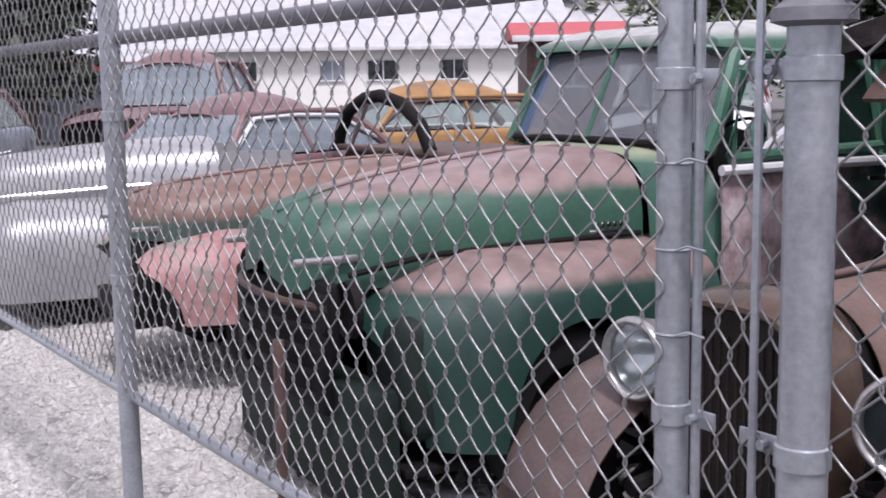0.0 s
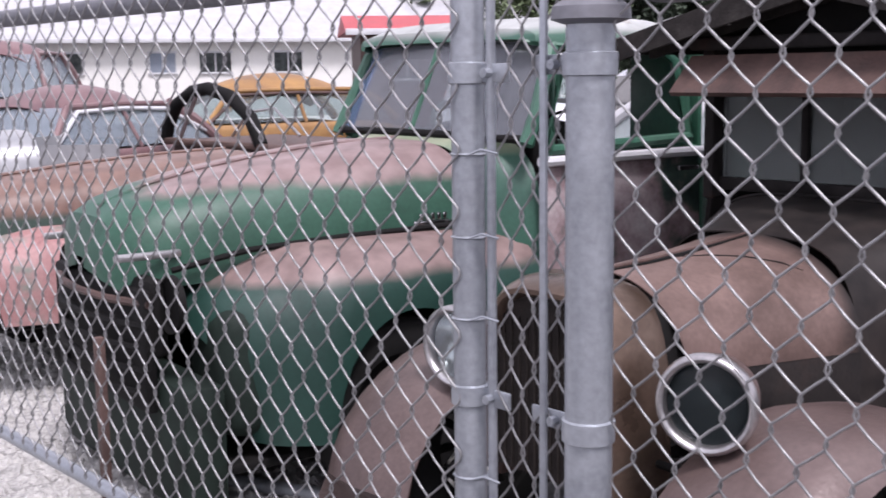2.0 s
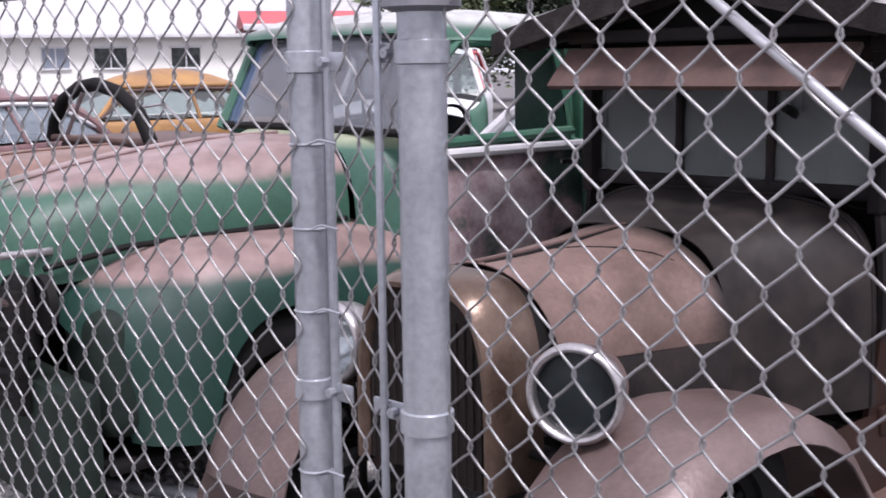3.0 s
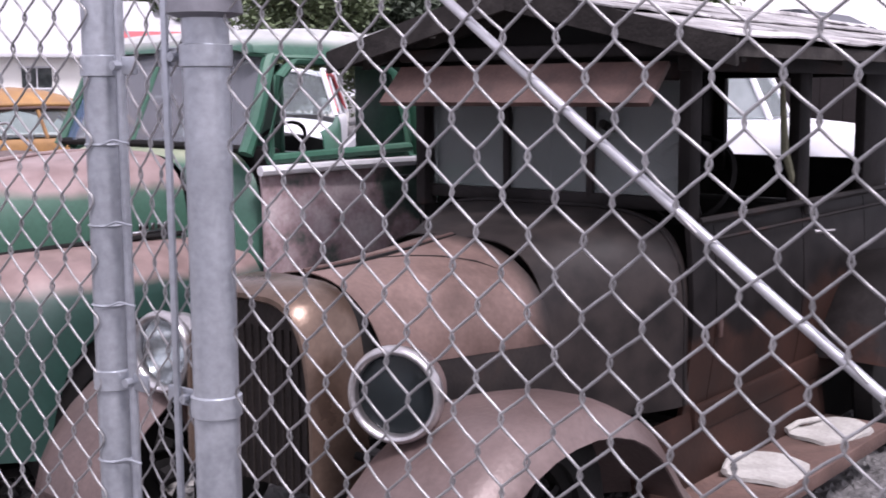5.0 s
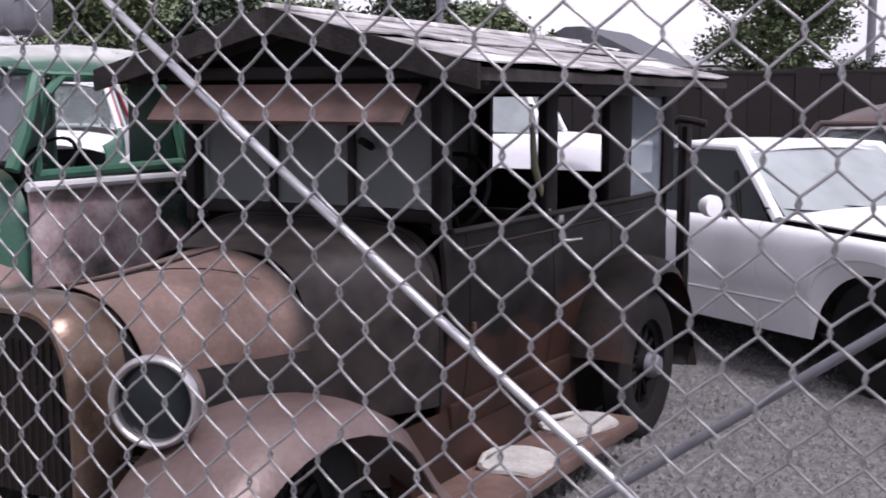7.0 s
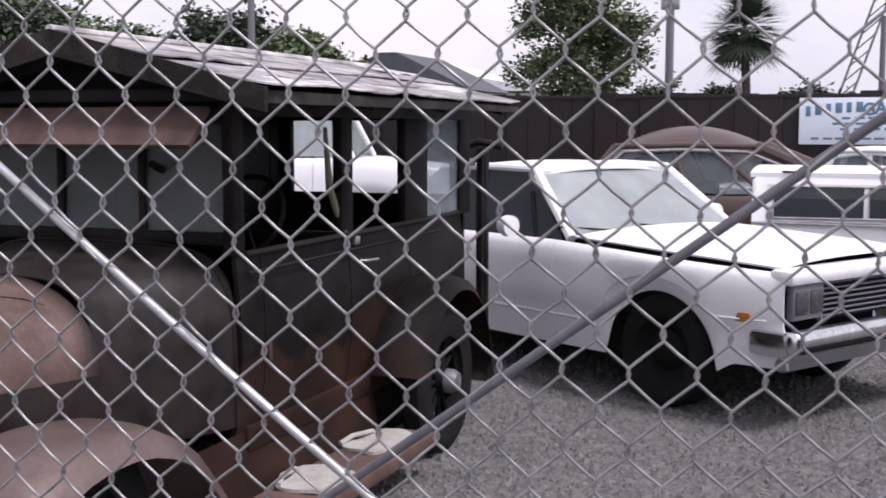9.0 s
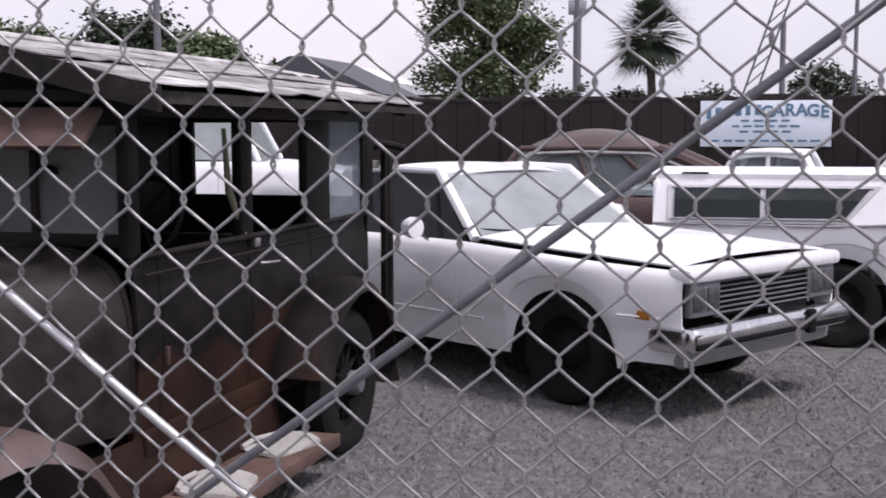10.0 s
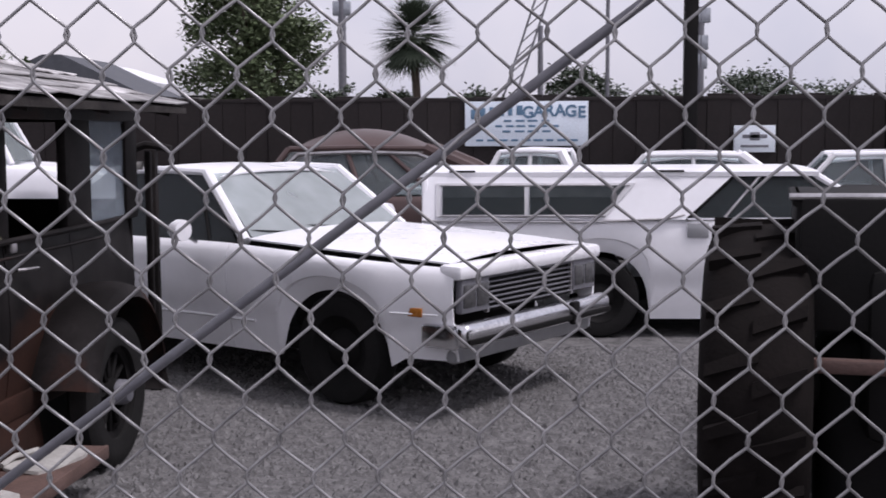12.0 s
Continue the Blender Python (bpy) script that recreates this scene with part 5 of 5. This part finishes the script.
for k in range(6):
    x = -.66 + .115 * k
    part("text_bar", block((.055 + .02 * (k % 2), .004, .12), (x, -.018, arc_z(x)), .001), SIGN_INK, sg)
word("GARAGE", .35, .095, .20, SIGN_INK, sg, .0035)
for z, w, n in ((.035, .62, 4), (-.03, .82, 6), (-.095, .66, 4), (-.205, 1.30, 9)):
    for k in range(n):
        part("text_bar", block((w / n * (.62 + .2 * (k % 3) / 2), .004, .026), (w * ((k + .5) / n - .5), -.018, z), .001), SIGN_INK, sg)
s2 = thing("small_sign", pose(4.56, 13.56, 1.50), "small white sign with a dark emblem", "sign")
part("sign_board", block((.50, .03, .33), (0, 0, 0), .004), SIGN_WHITE, s2)
part("emblem", block((.30, .004, .045), (0, -.018, .03), .002, bm=block((.12, .004, .10), (0, -.018, .03), .002)), PIPE_DARK, s2)
part("text_bar", block((.34, .004, .03), (0, -.018, -.09), .001), PIPE_DARK, s2)


# ---- distance: trees, poles, buildings ----
def tree(name, x, y, h, r, material, label, seed, z0=0.0, leaf=.16, count=2600, shape="round", trunk=True):
    g = random.Random(seed)
    t = thing(name, pose(x, y, 0), label, "tree", "trees behind the yard")
    pts = [(0, 0, 0)]
    for k in range(1, 6):
        pts.append((g.uniform(-.05, .05) * h * .3, g.uniform(-.05, .05) * h * .3, h * .85 * k / 5))
    bmt = tube(pts, .1, 8, radii=[h * .028 * (1 - .8 * k / 5) + .02 for k in range(6)])
    tips = []
    for k in range(16):
        zz = g.uniform(max(z0, .25 * h), .9 * h)
        a = g.uniform(0, 6.28)
        rr = r * g.uniform(.5, .95) * (1 if shape == "round" else (1.15 - zz / h))
        tip = (rr * math.cos(a), rr * math.sin(a), zz + g.uniform(.0, .18) * h)
        tube([(0, 0, zz * .85), (tip[0] * .5, tip[1] * .5, (zz + tip[2]) / 2), tip], .03, 5, bmt, radii=[h * .010, h * .006, h * .002])
        tips.append(tip)
    part("trunk", bmt, BARK, t)
    vs, fs = [], []
    clumps = []
    for k in range(150):
        if k < len(tips):
            c = tips[k]
        else:
            zz = z0 + (h - z0) * g.random() ** .8
            q = (zz - z0) / (h - z0)
            rad = r * (math.sin(math.pi * (.12 + .83 * q)) ** .6 if shape == "round" else max(.05, 1.05 - q)) * math.sqrt(g.random()) * g.uniform(.75, 1.12)
            a = g.uniform(0, 6.28)
            c = (rad * math.cos(a), rad * math.sin(a), zz)
        clumps.append((c, r * g.uniform(.12, .30)))
    for k in range(count):
        c, cr = g.choice(clumps)
        p = Vector((g.gauss(0, .5), g.gauss(0, .5), g.gauss(0, .4))) * cr + Vector(c)
        d = Vector((g.uniform(-1, 1), g.uniform(-1, 1), g.uniform(-.7, .5))).normalized()
        e = d.cross(Vector((g.uniform(-1, 1), g.uniform(-1, 1), 1))).normalized()
        L = leaf * g.uniform(.6, 1.3)
        b = len(vs)
        vs += [tuple(p - e * L * .28), tuple(p + d * L * .5 + e * 0), tuple(p + e * L * .28), tuple(p - d * L * .6)]
        fs.append((b, b + 1, b + 2, b + 3))
    me = bpy.data.meshes.new("crown")
    me.from_pydata(vs, [], fs)
    me.materials.append(material)
    o = new("crown", me)
    o.parent = t
    return t


def palm(x, y, h, r, seed):
    g = random.Random(seed)
    t = thing("palm_tree", pose(x, y, 0), "fan palm with shaggy fronds", "tree", "trees behind the yard")
    part("trunk", tube([(0, 0, 0), (.1, 0, h * .5), (0, 0, h)], .16, 8, radii=[.2, .15, .13]), BARK, t)
    vs, fs = [], []
    for k in range(150):
        a, e = g.uniform(0, 6.28), g.uniform(-1.1, 1.4)
        d = Vector((math.cos(a) * math.cos(e), math.sin(a) * math.cos(e), math.sin(e)))
        side = d.cross(Vector((0, 0, 1))).normalized()
        stem = Vector((0, 0, h)) + d * r * g.uniform(.2, .6)
        for q in range(11):
            f = (q - 5) / 5
            tip = stem + (d * math.cos(f * 1.2) + side * math.sin(f * 1.2)) * r * .55 * g.uniform(.8, 1.1) - Vector((0, 0, .12 * r))
            b = len(vs)
            w = side * .05
            vs += [tuple(stem - w), tuple(stem + w), tuple(tip)]
            fs.append((b, b + 1, b + 2))
        b = len(vs)
        vs += [(0, 0, h), tuple(stem + side * .02), tuple(stem - side * .02)]
        fs.append((b, b + 1, b + 2))
    me = bpy.data.meshes.new("crown")
    me.from_pydata(vs, [], fs)
    me.materials.append(LEAF_DARK)
    o = new("crown", me)
    o.parent = t


tree("tall_tree", -5.0, 29, 9.0, 1.9, LEAF, "tall leafy tree behind the yard wall", 5, 1.2, .15, 42000)
palm(-1.8, 40, 4.9, 1.7, 3)
for i, (x, y, h, r) in enumerate(((-16.2, 36, 4.7, 2.2), (-19.5, 37, 5.4, 2.6), (-23, 36, 5.0, 2.5), (-26.5, 35, 5.6, 2.8), (-30, 32, 6.0, 3.0))):
    tree("broad_tree", x, y, h, r, LEAF_DARK if i % 2 else LEAF, "broad leafy tree far behind the yard", 20 + i, 1.0, .24, 16000)
for i, (x, y, h, r) in enumerate(((-4.6, 38, 2.9, 1.4), (-2.6, 42, 3.0, 1.2), (.2, 40, 2.8, 1.6), (4.2, 44, 3.9, 1.7), (7.4, 46, 3.1, 1.6), (10.6, 44, 3.6, 2.2), (14.0, 46, 3.1, 2.0), (18.5, 45, 3.0, 2.2))):
    tree("bush", x, y, h, r, LEAF_DARK, "dark bushy shrub behind the wall", 40 + i, .3, .17, 7000)
tree("conifer", -36, 8.5, 9.5, 3.4, LEAF_DARK, "dark spreading conifer beyond the lot", 61, .8, .55, 7000, "cone")
for i, (x, y, h) in enumerate(((-37, 34, 8.5), (-33, 38, 8.0), (-41, 30, 8.5), (-30, 42, 8))):
    tree("broad_tree", x - 6, y + 4, h, 3.6, LEAF, "leafy tree behind the white building", 70 + i, 2.0, .5, 6000)


def pole(x, y, h, r, label, boxes=()):
    p = thing("utility_pole", pose(x, y, 0), label, "pole", "poles behind the yard")
    part("shaft", tube([(0, 0, 0), (0, 0, h)], r, 10, radii=[r, r * .8]), PIPE_DARK, p)
    for z, w in boxes:
        part("antenna", block((w, .25, .55), (0, 0, z), .04), GALV, p)


pole(-5.0, 45, 16, .17, "tall grey mast with antennas", ((7.1, .9), (6.4, .7)))
pole(2.6, 42, 5.4, .12, "thin grey pole behind the wall")
pole(5.0, 42, 12, .08, "thin grey pole behind the wall")
pole(8.6, 44, 6.2, .16, "grey antenna mast with boxes", ((5.9, .7), (4.9, .55), (4.2, .5)))
pole(-16, 32, 12, .12, "dark utility pole among trees")
for x in (3.74, 6.16):
    p = thing("steel_column", pose(x, 13.35, 0), "dark square steel column at the yard wall", "column", "columns at the wall")
    part("column", block((.16, .16, 5.2), (0, 0, 2.6), .01), BLACK, p)
boom = thing("crane_boom", pose(0, 48, 0), "thin lattice crane boom against the sky", "crane")
for o in (-.25, .25):
    part("chord", tube([(.47 + o, 0, 0.0), (3.6 + o, 0, 9.5)], .05, 6), PIPE_DARK, boom)
for k in range(14):
    f = k / 14
    a = (.8 + 2.8 * f - .25, 0, 1 + 8.5 * f)
    b = (.8 + 2.8 * (f + 1 / 14) + .25, 0, 1 + 8.5 * (f + 1 / 14))
    part("lacing", tube([a, b], .03, 5), PIPE_DARK, boom)


def house(name, cx, cy, turn, w, d, h, rz, wall_m, roof_m, label, windows, win_h=.75, win_z=1.75):
    b = thing(name, pose(cx, cy, 0, 0, 0, turn), label, "building")
    part("wall", block((w, d, h), (0, d / 2, h / 2), .02), wall_m, b, smooth=False)
    part("roof", solid([[Vector((x, -.45, h - .02)), Vector((x, d + .45, h - .02)), Vector((x, d / 2, h + rz))] for x in (-w / 2 - .4, w / 2 + .4)]), roof_m, b, smooth=False)
    part("fascia", block((w + .8, .06, .16), (0, -.47, h - .02), .01), WHITE_OLD, b)
    for x, ww, dark in windows:
        o = part("window", block((ww, .06, win_h), (x, -.01, win_z), .01), GLASS_DARK if dark else BLUEGREY, b)
        part("window_head", block((ww + .14, .05, .07), (x, -.03, win_z + win_h / 2), .01), WHITE_OLD, o)
        part("window_sill", block((ww + .14, .07, .07), (x, -.04, win_z - win_h / 2), .01), WHITE_OLD, o)
        part("mullion", block((.05, .05, win_h), (x, -.04, win_z), .005), WHITE_OLD, o)
    return b


house("white_building", -37.05, 20.72, 60, 15, 8, 2.95, 2.2, STUCCO, SHINGLE, "long white single-storey building with grey roof", [(-4.4, 1.1, 1), (-1.1, .9, 0), (.75, 1.1, 1), (3.35, 1.0, 1), (-6.6, 1.0, 1)], .75, 2.15)
house("annex_building", -41.0, 33.5, 62, 18, 8, 4.2, 2.0, STUCCO, SHINGLE, "pale two-storey building with grey roof", [(-6, 1.2, 1), (-2, 1.2, 1)], 1.0, 3.2)
house("red_roof_shed", -23.0, 18.9, 56, 2.4, 4, 2.75, .5, RUST, RED_ROOF, "rusty shed with a red roof", [(0, .6, 1)], .6, 1.8)
house("store_building", -38.0, 4.2, 75, 14, 6, 2.0, .7, BLUEGREY, RED_ROOF, "low blue-grey building with red roof edge", [(-2, 1.2, 1), (2, 1.2, 1)], .8, 1.3)
slate = thing("slate_roof_house", pose(-22.3, 60, 0), "house with a dark slate hip roof beyond the wall", "building")
part("wall", block((8, 7, 3.7), (0, 3.5, 1.85), .02), STUCCO, slate, smooth=False)
part("roof", solid([[Vector((-4.8, y, 3.68)), Vector((4.8, y, 3.68)), Vector((.5, y, 5.75)), Vector((-.5, y, 5.75))] for y in (-.4, 7.4)]), BLUEGREY_DARK, slate, smooth=False)
tent = thing("white_roof_hall", pose(-23.0, 70, 0), "hall with a broad white roof beyond the wall", "building")
part("wall", block((13, 8, 3.8), (0, 4, 1.9), .02), STUCCO, tent, smooth=False)
part("roof", solid([[Vector((-8, y, 3.75)), Vector((7.6, y, 3.95)), Vector((3.2, y, 4.7)), Vector((-1.0, y, 6.0))] for y in (-.5, 8.5)]), WHITE_PAINT, tent, smooth=False)
